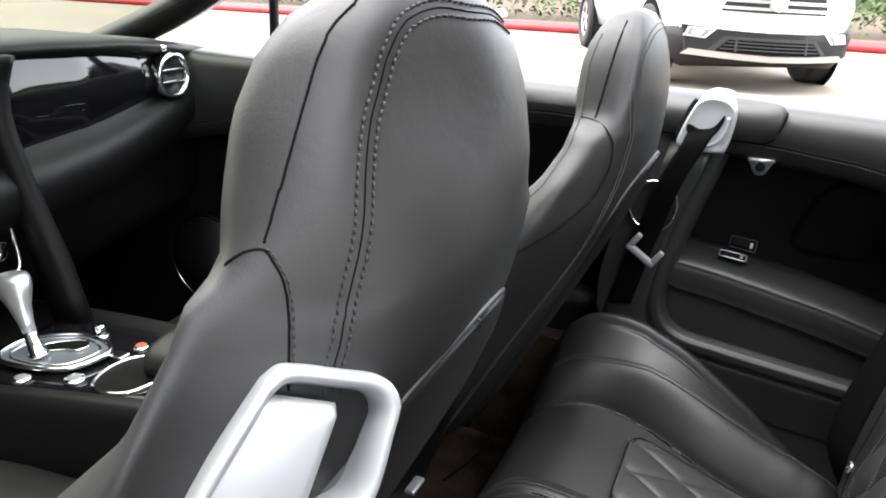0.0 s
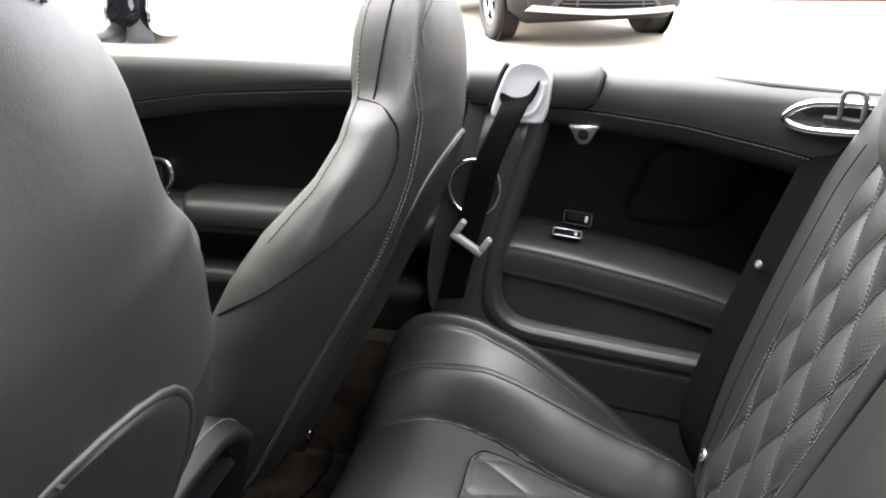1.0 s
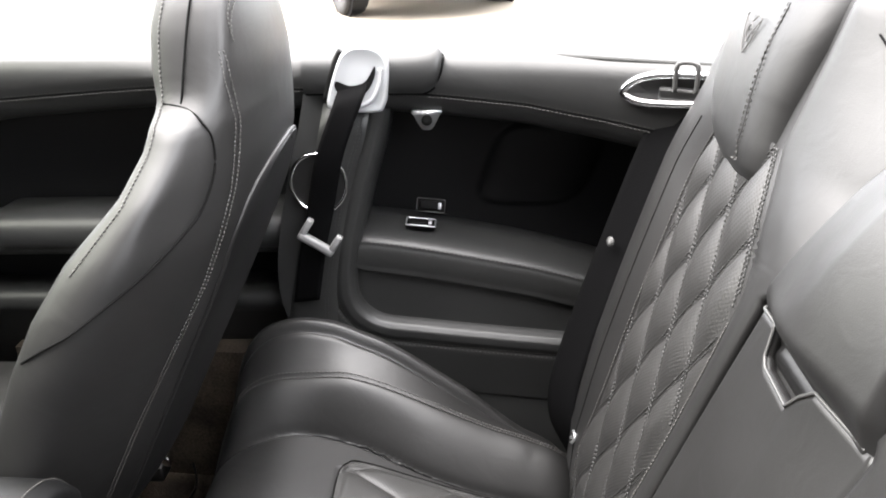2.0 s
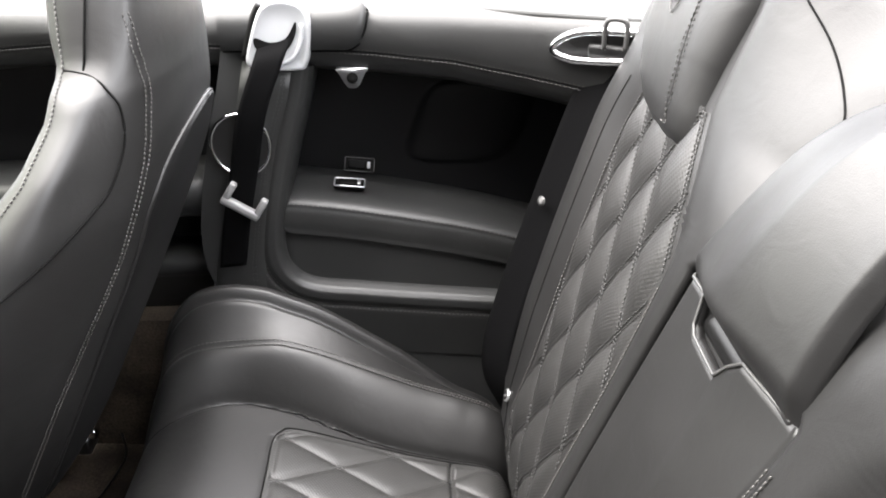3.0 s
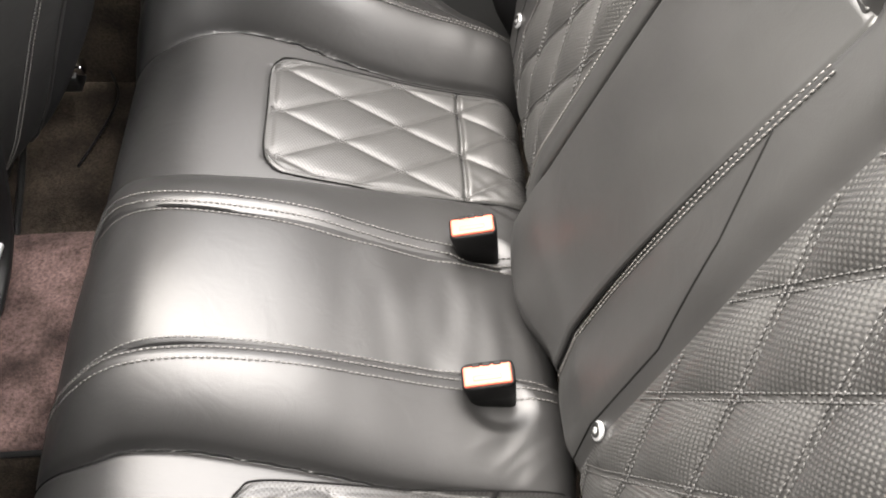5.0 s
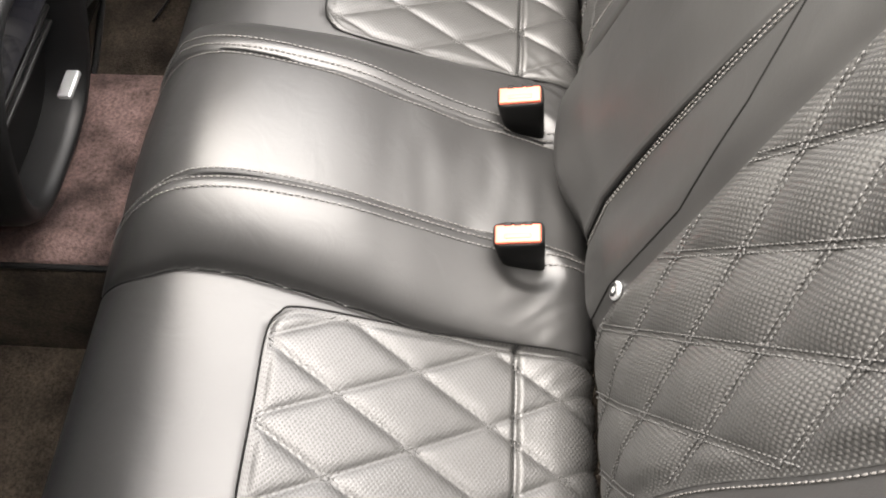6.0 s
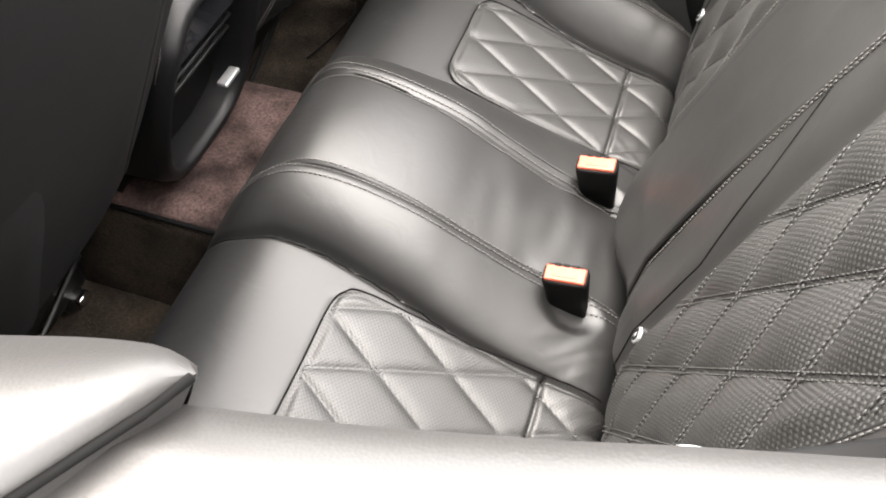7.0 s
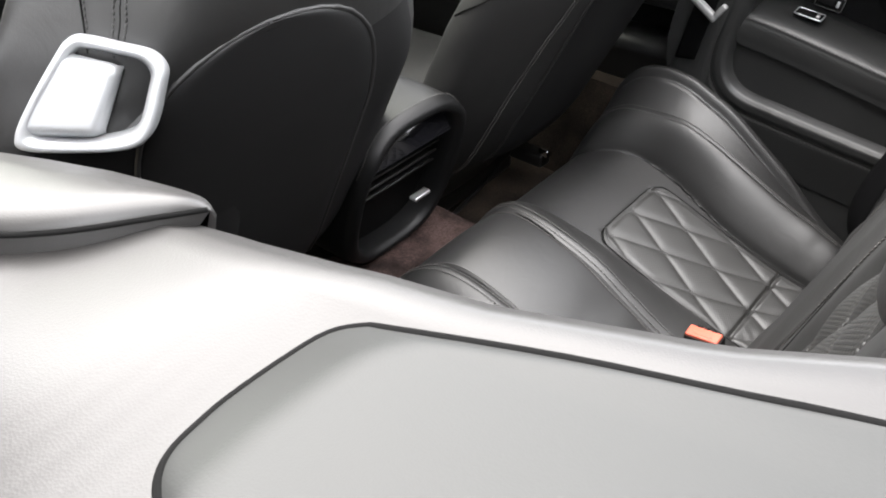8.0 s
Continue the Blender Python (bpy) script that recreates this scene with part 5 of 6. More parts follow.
for q in (-0.024, 0.024):
    box("tongue_arm", tq + rt.to_3x3() @ Vector((q, 0.0, 0.016)), (0.010, 0.011, 0.028), GREYPL, tg, "", 0.003, rt)


def rear_belt(sg):
    """Rear belt with its stop button, and the chrome guide on the roll."""
    move = Vector((0, 0, 0)) if sg > 0 else Vector((-0.067, -0.012, 0.0))

    def q(x, y, z):
        return Vector((x, 0.02 + sg * (y - 0.02), z)) + move
    belt = thing("seat_belt", q(0.1, 0.48, 0.42), "black rear seat belt with a grey stop button" if sg > 0 else "plain black rear seat belt webbing against the backrest", "seat belt", "seat belts")
    ribbon("webbing", [q(0.192, 0.492, 0.968), q(0.165, 0.491, 0.90), q(0.118, 0.478, 0.765), q(0.068, 0.452, 0.62), q(0.050, 0.438, 0.55), q(0.052, 0.428, 0.50), q(0.075, 0.42, 0.45)], 0.050,
           [(0.75, -0.62 * sg, 0.1), (0.70, -0.70 * sg, 0.1), (0.6, -0.78 * sg, 0.1)], WEBBING, belt, "black webbing")
    if sg > 0:
        disc("stop_button", q(0.110, 0.470, 0.766), 0.0068, 0.005, STRIP_GREY, belt, "grey stop button", rot=Matrix.Rotation(radians(-75), 4, "Y") @ Matrix.Rotation(radians(30 * sg), 4, "X"), sides=24, bevel=0.002)
    guide = thing("belt_guide", q(0.19, 0.51, 0.97), "chrome rear belt guide with black holder", "belt guide", "belt guides")
    if sg < 0:
        tip = [(0.0450, -0.4800, 0.930), (0.0468, -0.4775, 0.936), (0.0508, -0.4762, 0.9382), (0.0563, -0.4752, 0.9380), (0.0583, -0.4750, 0.9370)]
        tube("guide_ring", spline(tip, 20), 0.0028, SILVER, guide, "satin silver guide ring")
        box("holder", (0.108, -0.452, 0.900), (0.078, 0.016, 0.036), BUCKLE, guide, "black belt holder", 0.004, Matrix.Rotation(radians(25), 4, "Z"))
        return
    loop = rail_loop([q(*p) for p in ((0.118, 0.504, 0.957), (0.136, 0.492, 0.974), (0.170, 0.476, 0.981), (0.23, 0.446, 0.981), (0.26, 0.43, 0.967), (0.22, 0.452, 0.951), (0.155, 0.484, 0.944), (0.126, 0.500, 0.947))])
    tube("guide_ring", loop, 0.0052, CHROME, guide, "satin silver guide ring", closed=True)
    raw("guide_recess", [p + Vector((0.005, 0.008 * sg, 0)) for p in loop], [tuple(range(len(loop)))], PLASTIC, guide, "black recess")
    box("holder", q(0.187, 0.478, 0.956), (0.062, 0.016, 0.016), PLASTIC, guide, "black belt holder", 0.004, Matrix.Rotation(radians(-27 * sg), 4, "Z"))
    clip = [(0.172, 0.470, 0.962), (0.171, 0.467, 0.988), (0.175, 0.465, 0.997), (0.190, 0.458, 0.997), (0.194, 0.456, 0.988), (0.194, 0.458, 0.962)]
    tube("clip_loop", spline([q(*p) for p in clip], 30), 0.003, STRIP_GREY, guide, "grey wire clip")

rear_belt(1)
rear_belt(-1)

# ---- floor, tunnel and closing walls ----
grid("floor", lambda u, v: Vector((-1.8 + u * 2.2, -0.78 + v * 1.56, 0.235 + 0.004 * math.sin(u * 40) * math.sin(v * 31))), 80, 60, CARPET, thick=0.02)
tagged(bpy.data.objects["floor"], "worn brown-grey carpet on the car floor", "carpet", kind="structure")


def tunnel_point(u, v):
    x = -0.75 + u * 0.34
    prof = [(-0.135, 0.235), (-0.128, 0.33), (-0.118, 0.405), (-0.108, 0.425), (-0.09, 0.432), (0.0, 0.437), (0.13, 0.437), (0.148, 0.433), (0.156, 0.415), (0.16, 0.235)]
    t = v * (len(prof) - 1)
    i = min(int(t), len(prof) - 2)
    y, z = (prof[i][k] + (prof[i + 1][k] - prof[i][k]) * (t - i) for k in (0, 1))
    return Vector((x, y, z))


raw("footwell_side", [(x, y, z) for x in (-0.86, -0.33) for y in (0.640 if x < -0.5 else 0.612, 0.70) for z in (0.22, 0.50)],
    [(0, 1, 3, 2), (4, 6, 7, 5), (0, 4, 5, 1), (2, 3, 7, 6), (0, 2, 6, 4), (1, 5, 7, 3)], CARPET, flat=True)
tagged(bpy.data.objects["footwell_side"], "brown-grey carpet up the side of the footwell", "carpet", kind="structure")
cable = tube("cable", spline([(-0.60, 0.42, 0.250), (-0.575, 0.47, 0.262), (-0.562, 0.53, 0.262), (-0.565, 0.58, 0.255), (-0.59, 0.635, 0.26)], 40), 0.0022, BUCKLE)
tagged(cable, "thin black cable lying on the footwell carpet", "cable")
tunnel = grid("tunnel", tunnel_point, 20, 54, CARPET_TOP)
# the flank on the driver side takes the darker floor carpet
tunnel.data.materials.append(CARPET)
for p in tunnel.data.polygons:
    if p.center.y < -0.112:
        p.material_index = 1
tagged(tunnel, "brown carpeted transmission tunnel between the footwells", "carpet", kind="structure")
tube("carpet_edge", [(-0.43 - 0.01 * k, -0.1135, 0.4215) for k in range(30)], 0.0035, GROOVE, tunnel)


def plain_wall(name, lo, hi, mat, label):
    v = [(x, y, z) for x in (lo[0], hi[0]) for y in (lo[1], hi[1]) for z in (lo[2], hi[2])]
    ob = raw(name, v, [(0, 1, 3, 2), (4, 6, 7, 5), (0, 4, 5, 1), (2, 3, 7, 6), (0, 2, 6, 4), (1, 5, 7, 3)], mat, flat=True)
    return tagged(ob, label, "body panel", kind="structure")


plain_wall("wall_left", (-0.32, -0.66, 0.12), (0.45, -0.60, 0.96), PANEL, "black lined side wall beside the rear seat")
plain_wall("wall_back", (0.345, -0.70, 0.12), (0.40, 0.74, 0.96), PANEL, "black bulkhead behind the rear seat")
plain_wall("body_left", (-0.34, -0.96, 0.20), (1.2, -0.70, 0.93), PAINT, "white outer body side of the convertible")
plain_wall("body_right", (-1.5, 0.80, 0.20), (1.2, 0.97, 0.93), PAINT, "white outer body side of the convertible")
plain_wall("body_front", (-1.95, -0.80, 0.15), (-1.75, 0.80, 0.90), PANEL, "black bulkhead ahead of the dashboard")
plain_wall("sill_left", (-1.75, -0.80, 0.15), (-0.32, -0.68, 0.36), PANEL, "black sill under the open driver door")
plain_wall("footwell_right", (-1.80, 0.705, 0.15), (-1.42, 0.80, 0.97), PANEL, "black lined footwell side")
plain_wall("deck_rear", (0.38, -0.78, 0.90), (1.2, 0.80, 0.985), PAINT, "white rear deck of the convertible")

# ---- dashboard ----
dash = thing("dashboard", (-1.4, 0.3, 0.5), "black leather dashboard with gloss black fascia", "dashboard")


def dash_x(y):
    return lerp_table([(-0.75, -1.30), (0.0, -1.24), (0.15, -1.235), (0.30, -1.25), (0.45, -1.285), (0.56, -1.31), (0.66, -1.33), (0.75, -1.34)], y)[0]


rings = []
for k in range(61):
    y = -0.72 + k * 1.43 / 60
    x = dash_x(y)
    hood = lerp_table([(-0.75, 1.05), (0.0, 1.062), (0.2, 1.055), (0.4, 1.04), (0.55, 1.02), (0.66, 1.0), (0.75, 0.99)], y)[0]
    low = lerp_table([(-0.75, 0.87), (0.1, 0.872), (0.35, 0.885), (0.50, 0.90), (0.60, 0.92), (0.66, 0.95), (0.75, 0.96)], y)[0]
    rings.append([Vector(p) for p in ((x - 0.60, y, hood - 0.05), (x - 0.30, y, hood + 0.005), (x - 0.05, y, hood + 0.006), (x - 0.004, y, hood), (x + 0.004, y, hood - 0.010), (x - 0.004, y, hood - 0.02),
                                      (x - 0.03, y, hood - 0.028), (x - 0.035, y, (hood + low) / 2), (x - 0.022, y, low), (x + 0.005, y, low - 0.008), (x + 0.022, y, low - 0.03), (x + 0.02, y, low - 0.07), (x - 0.02, y, low - 0.115), (x - 0.05, y, low - 0.15), (x - 0.06, y, 0.66), (x - 0.12, y, 0.60), (x - 0.6, y, 0.58))])
loft("dash_body", rings, DASH, dash, "black leather dashboard body", caps=True)


def fascia(u, v):
    y = 0.10 + u * 0.46
    x = dash_x(y)
    hood = lerp_table([(-0.75, 1.05), (0.0, 1.062), (0.2, 1.055), (0.4, 1.04), (0.55, 1.02), (0.66, 1.0)], y)[0]
    low = lerp_table([(-0.75, 0.87), (0.1, 0.872), (0.35, 0.885), (0.50, 0.90), (0.60, 0.92)], y)[0]
    return Vector((x - 0.026 + 0.012 * math.sin(v * math.pi), y, low + 0.004 + v * (hood - 0.032 - low)))


grid("fascia", fascia, 30, 20, GLOSS, dash, "gloss black fascia panel reflecting the sky")
rot = Matrix.Rotation(radians(90), 4, "Y") @ Matrix.Rotation(radians(0), 4, "X")
vc = Vector((-1.325, 0.560, 0.952))
vent = disc("air_vent", vc, 0.047, 0.03, CHROME, dash, "round chrome bullseye air vent", rot=rot, sides=48, inner=0.039, bevel=0.003)
disc("vent_core", vc + Vector((0.004, 0, 0)), 0.040, 0.012, PLASTIC, vent, rot=rot, sides=40)
for dz in (-0.012, 0.012):
    box("vent_blade", vc + Vector((0.022, 0, dz)), (0.006, 0.076, 0.004), CHROME, vent, "", 0.001)
box("vent_stop", vc + Vector((0.016, -0.02, 0.058)), (0.022, 0.014, 0.014), CHROME, vent, "chrome organ-stop knob", 0.005)
tube("glovebox_handle", spline([(-1.262, 0.215, 0.787), (-1.258, 0.222, 0.793), (-1.262, 0.26, 0.797), (-1.268, 0.285, 0.80)], 16), 0.004, CHROME, dash, "slim chrome glovebox handle")

# centre stack and console
stack = thing("centre_console", (-1.0, 0.02, 0.30), "black leather centre console with chrome-rimmed controls", "centre console")


WING = [(1.045, -1.190, 0.050, 0.085), (1.030, -1.205, 0.075, 0.090), (1.000, -1.211, 0.055, 0.083), (0.960, -1.214, 0.052, 0.081), (0.92, -1.213, 0.054, 0.085), (0.84, -1.202, 0.058, 0.096), (0.77, -1.185, 0.062, 0.104),
        (0.709, -1.167, 0.068, 0.110), (0.65, -1.150, 0.072, 0.110), (0.601, -1.136, 0.074, 0.110)]
rings = []
for z, x, w, y in WING:
    rings.append([Vector(p) for p in ((x - w, y, z), (x - w * 0.5, y - 0.006, z), (x - 0.012, y - 0.004, z), (x - 0.002, y + 0.004, z), (x, y + 0.014, z), (x - 0.006, y + 0.026, z), (x - 0.03, y + 0.036, z), (x - w, y + 0.04, z))])
loft("stack_flank", rings, DASH, stack, "black leather wing at the side of the centre stack")
box("stack_face", (-1.285, 0.0, 0.80), (0.05, 0.21, 0.36), GLOSS, stack, "gloss black centre stack face", 0.008, Matrix.Rotation(radians(12), 4, "Y"))
tube("stack_rim", spline([(-1.285, 0.085, 0.93), (-1.268, 0.092, 0.84), (-1.252, 0.094, 0.76), (-1.24, 0.088, 0.70), (-1.236, 0.05, 0.69)], 30), 0.004, CHROME, stack, "chrome rim strip")
disc("rotary_knob", (-1.265, 0.06, 0.735), 0.018, 0.022, CHROME, stack, "chrome rotary knob", rot=Matrix.Rotation(radians(90), 4, "Y"), sides=28, bevel=0.003)
for k in range(4):
    box("stack_button", (-1.258, 0.03 + 0.02 * (k % 2), 0.78 + 0.018 * (k // 2)), (0.01, 0.016, 0.010), PLASTIC, stack, "", 0.002)
sweep = [(-0.125, 0.25), (-0.128, 0.60), (-0.120, 0.622), (-0.105, 0.628), (-0.095, 0.615), (0.135, 0.615), (0.145, 0.628), (0.160, 0.622), (0.168, 0.60), (0.165, 0.25)]
rings = [[Vector((x, y + (near if y < 0 else 0.0), z + dz)) for y, z in sweep] for x, dz, near in ((-1.35, -0.03, -0.01), (-1.15, -0.012, 0.0), (-1.07, -0.007, 0.004), (-0.95, 0.0, 0.03), (-0.85, 0.006, 0.045), (-0.75, 0.012, 0.045), (-0.60, 0.014, 0.03))]
loft("console_body", rings, DASH, stack, "black leather console body")


def top_z(x):
    """Height of the console's upper face."""
    return 0.615 + lerp_table([(-1.35, -0.03), (-1.15, -0.012), (-0.95, 0.0), (-0.75, 0.012)], x)[0]


# gloss panel that carries the controls
grid("control_panel", lambda u, v: (-1.20 + u * 0.36, lerp_table([(-1.2, -0.088), (-1.07, -0.086), (-0.95, -0.060), (-0.84, -0.046)], -1.20 + u * 0.36)[0] * (1 - v) + 0.128 * v, top_z(-1.20 + u * 0.36) + 0.003), 20, 10, GLOSS, stack, "gloss black control panel", thick=0.002)
# gear selector plate and lever
pp = rail_loop([(-1.134, -0.050, 0.619), (-1.079, -0.051, 0.621), (-1.018, -0.029, 0.623), (-0.998, 0.024, 0.624), (-1.022, 0.053, 0.623), (-1.085, 0.060, 0.621), (-1.150, 0.020, 0.619), (-1.156, -0.028, 0.618)])
tube("selector_rim", pp, 0.0045, CHROME, stack, "chrome selector surround", closed=True)
raw("selector_plate", pp, [tuple(range(len(pp)))], SMOKED, stack, "smoked clear selector plate", flat=True)
inner_rim = [Vector((-1.075, 0.004, 0.0)) + (p - Vector((-1.075, 0.004, 0.0))) * 0.80 for p in pp]
tube("selector_bead", [Vector((p.x, p.y, q.z + 0.001)) for p, q in zip(inner_rim, pp)], 0.0016, CHROME, stack, "", closed=True)
gp = rail_loop([(-1.108, 0.010, 0.6225), (-1.085, 0.034, 0.623), (-1.061, 0.046, 0.6235), (-1.043, 0.034, 0.6245), (-1.047, 0.016, 0.6245), (-1.066, 0.010, 0.624), (-1.085, 0.000, 0.623)])
raw("selector_gate", gp, [tuple(range(len(gp)))], GROOVE, stack, flat=True)
tube("gate_rim", gp, 0.0018, CHROME, stack, "", closed=True)
foot_l, head_l = Vector((-1.088, -0.020, 0.622)), Vector((-1.160, 0.010, 0.722))
rings = []
for f, rx, ry in ((0.0, 0.017, 0.015), (0.04, 0.016, 0.014), (0.06, 0.0115, 0.0105), (0.26, 0.0105, 0.010), (0.30, 0.0115, 0.011), (0.32, 0.010, 0.0095), (0.45, 0.012, 0.011), (0.65, 0.018, 0.015), (0.80, 0.027, 0.020), (0.90, 0.032, 0.023), (1.0, 0.033, 0.024), (1.06, 0.029, 0.021), (1.09, 0.020, 0.014)):
    c = foot_l.lerp(head_l, f)
    rings.append([c + Vector((math.cos(g * math.pi / 14) * rx, math.sin(g * math.pi / 14) * ry, math.cos(g * math.pi / 14) * rx * 0.25)) for g in range(28)])
lever = loft("gear_lever", rings[:6], CHROME, stack, "chrome gear lever stalk")
loft("lever_grip", rings[5:], SATIN, lever, "silver gear lever grip")
for x, y, r in ((-1.066, -0.070, 0.0145), (-0.989, -0.043, 0.0155)):
    knob = disc("console_button", (x, y, top_z(x) + 0.002), r, 0.008, CHROME, stack, "round chrome-rimmed control button", sides=28, bevel=0.002)
    disc("button_face", (x, y, top_z(x) + 0.009), r * 0.62, 0.002, GREYPL, knob, "", sides=24, bevel=0.0005)
knob = disc("console_knob", (-1.066, 0.079, top_z(-1.066) + 0.002), 0.0135, 0.008, CHROME, stack, "small chrome knob", sides=28, bevel=0.002)
disc("knob_top", (-1.066, 0.079, top_z(-1.066) + 0.009), 0.0095, 0.018, CHROME, knob, "", sides=24, bevel=0.003)
ring = disc("lighter_button", (-0.972, 0.070, top_z(-0.972) + 0.002), 0.0125, 0.009, CHROME, stack, "chrome-ringed red lighter button", sides=24, bevel=0.002)
disc("lighter_face", (-0.972, 0.070, top_z(-0.972) + 0.0105), 0.0085, 0.002, RED, ring, "red button face", sides=24, bevel=0.0005)
sw = box("console_switch", (-0.982, 0.036, 0.620), (0.024, 0.020, 0.008), CHROME, stack, "square chrome-framed switch", 0.002)
box("switch_face", (-0.982, 0.036, 0.6243), (0.015, 0.012, 0.003), BUCKLE, sw, "black switch face", 0.001)
cu = rail_loop([(-0.950, -0.046, 0.621), (-0.963, -0.026, 0.6205), (-0.969, 0.004, 0.620), (-0.958, 0.040, 0.621), (-0.925, 0.056, 0.622), (-0.885, 0.040, 0.624), (-0.874, 0.000, 0.625), (-0.888, -0.042, 0.624), (-0.922, -0.054, 0.622)])
tube("cup_rim", cu, 0.0032, CHROME, stack, "chrome cup holder rim", closed=True)
raw("cup_well", [p - Vector((0, 0, 0.0005)) for p in cu], [tuple(range(len(cu)))], BUCKLE, stack, "black cup well", flat=True)
for yl, h, x0 in ((0.052, 0.052, -0.912), (0.134, 0.028, -0.930), (-0.040, 0.038, -0.80)):
    sweep_x("armrest_lid", x0, -0.56, [(yl + h, 0.632), (yl + h - 0.003, 0.654), (yl + h * 0.6, 0.665), (yl, 0.668), (yl - h * 0.6, 0.665), (yl - h + 0.003, 0.654), (yl - h, 0.632), (yl - h + 0.01, 0.616), (yl + h - 0.01, 0.616)], LEATHER, stack, "black leather armrest lid", round_end=0.010)
# rear end of the console with its vent frame
rings = []
for x, sc, dp in ((-0.66, 1.0, 0.0), (-0.50, 1.0, 0.0), (-0.456, 0.985, 0.0), (-0.442, 0.95, 0.0), (-0.438, 0.90, 0.0), (-0.442, 0.85, 0.0), (-0.455, 0.82, 0.0), (-0.485, 0.80, 0.0)):
    ring = []
    for k in range(48):
        t = 2 * math.pi * k / 48
        c, s = math.cos(t), math.sin(t)
        z = 0.585 + math.copysign(abs(s) ** 0.72, s) * 0.145 * sc
        ring.append(Vector((x - 0.34 * max(0.685 - z, 0), math.copysign(abs(c) ** 0.62, c) * 0.118 * sc, z)))
    rings.append(ring)
loft("console_end", rings[:3], DASH, stack, "matt black rear end of the console", caps=False)
vf = loft("vent_frame", rings[2:], DASH, stack, "black leather frame round the rear air vent", caps=False)
stitches("stitching", [[p + Vector((0.0, 0.0, 0.0015)) for p in rings[2][3:22]]], STITCH, vf)
raw("vent_face", rings[-1], [tuple(range(48))], BUCKLE, vf, "black recessed rear vent face")
for k in range(4):
    box("vent_slat", (-0.486 - 0.34 * max(0.685 - (0.585 + k * 0.020), 0) + 0.012, 0.0, 0.585 + k * 0.020), (0.014, 0.168, 0.004), PLASTIC, vf, "", 0.001)
box("vent_cover", (-0.466, -0.005, 0.672), (0.006, 0.165, 0.034), GLOSS, vf, "gloss black vent cover", 0.002, Matrix.Rotation(radians(-28), 4, "Y"))
box("console_tab", (-0.476, 0.022, 0.560), (0.014, 0.034, 0.006), SATIN, stack, "small silver tab", 0.002)
cushion_loft("armrest_back", -0.62, 0.0, 0.69, [(0.0, 0.05, 0.10, 0), (0.05, 0.055, 0.10, 0), (0.08, 0.045, 0.09, 0), (0.095, 0.02, 0.06, 0)], LEATHER, stack, power=3)

# ---- windscreen ----
ws = thing("windscreen", (-1.5, 0, 0.95), "windscreen with black pillars", "windscreen", kind="structure")
tube("pillar", spline([(-1.70, 0.735, 0.965), (-1.48, 0.72, 1.045), (-1.28, 0.70, 1.135), (-1.05, 0.67, 1.27), (-0.85, 0.62, 1.37)], 30), 0.038, PLASTIC, ws, "black windscreen pillar")
tube("window_post", [(-1.166, 0.735, 0.98), (-1.155, 0.725, 1.10), (-1.13, 0.705, 1.19)], 0.011, PLASTIC, ws, "black quarter window post")
tube("header", spline([(-0.85, 0.62, 1.37), (-0.80, 0.3, 1.40), (-0.79, 0.0, 1.405), (-0.80, -0.3, 1.40), (-0.85, -0.62, 1.37)], 30), 0.03, PLASTIC, ws, "black windscreen header")
tube("pillar", spline([(-1.70, -0.735, 0.965), (-1.28, -0.70, 1.135), (-0.85, -0.62, 1.37)], 30), 0.038, PLASTIC, ws, "black windscreen pillar")


def screen_point(u, v):
    side = spline([(-1.70, 0.735, 0.965), (-1.48, 0.72, 1.045), (-1.28, 0.70, 1.135), (-1.05, 0.67, 1.27), (-0.85, 0.62, 1.37)], 20)
    p = side[min(int(u * 20), 20)]
    k = 2 * v - 1
    return Vector((p.x + (0.06 - 0.12 * (1 - u)) * (1 - k * k), p.y * k, p.z + 0.035 * u * (1 - k * k)))


grid("pane", screen_point, 20, 24, TINTED, ws, "green-tinted windscreen glass", thick=0.005)

# ---- white SUV across the lane ----
CLAD_LIGHT = material("grey bumper plastic", (0.022, 0.022, 0.023), 0.6, spec=0.25, grain=0.2)
STRIP = material("dull silver plastic", (0.22, 0.20, 0.18), 0.5)
suv = thing("suv", (-0.655, 8.24, 0.0), "white SUV with dark grey lower bumper parked nose-on", "car")
SUVM = Matrix.Translation((-0.655, 8.24, 0)) @ Matrix.Rotation(radians(25.8), 4, "Z")


def sv(x, y, z):
    return SUVM @ Vector((x * 0.94, y, z))


def suv_ring(y, rows):
    pts = [(w, z) for z, w in rows]
    return [sv(w, y, z) for w, z in pts] + [sv(-w, y, z) for w, z in reversed(pts)]


def nose_rows(w, rows):
    return [(z, w * f) for z, f in rows]


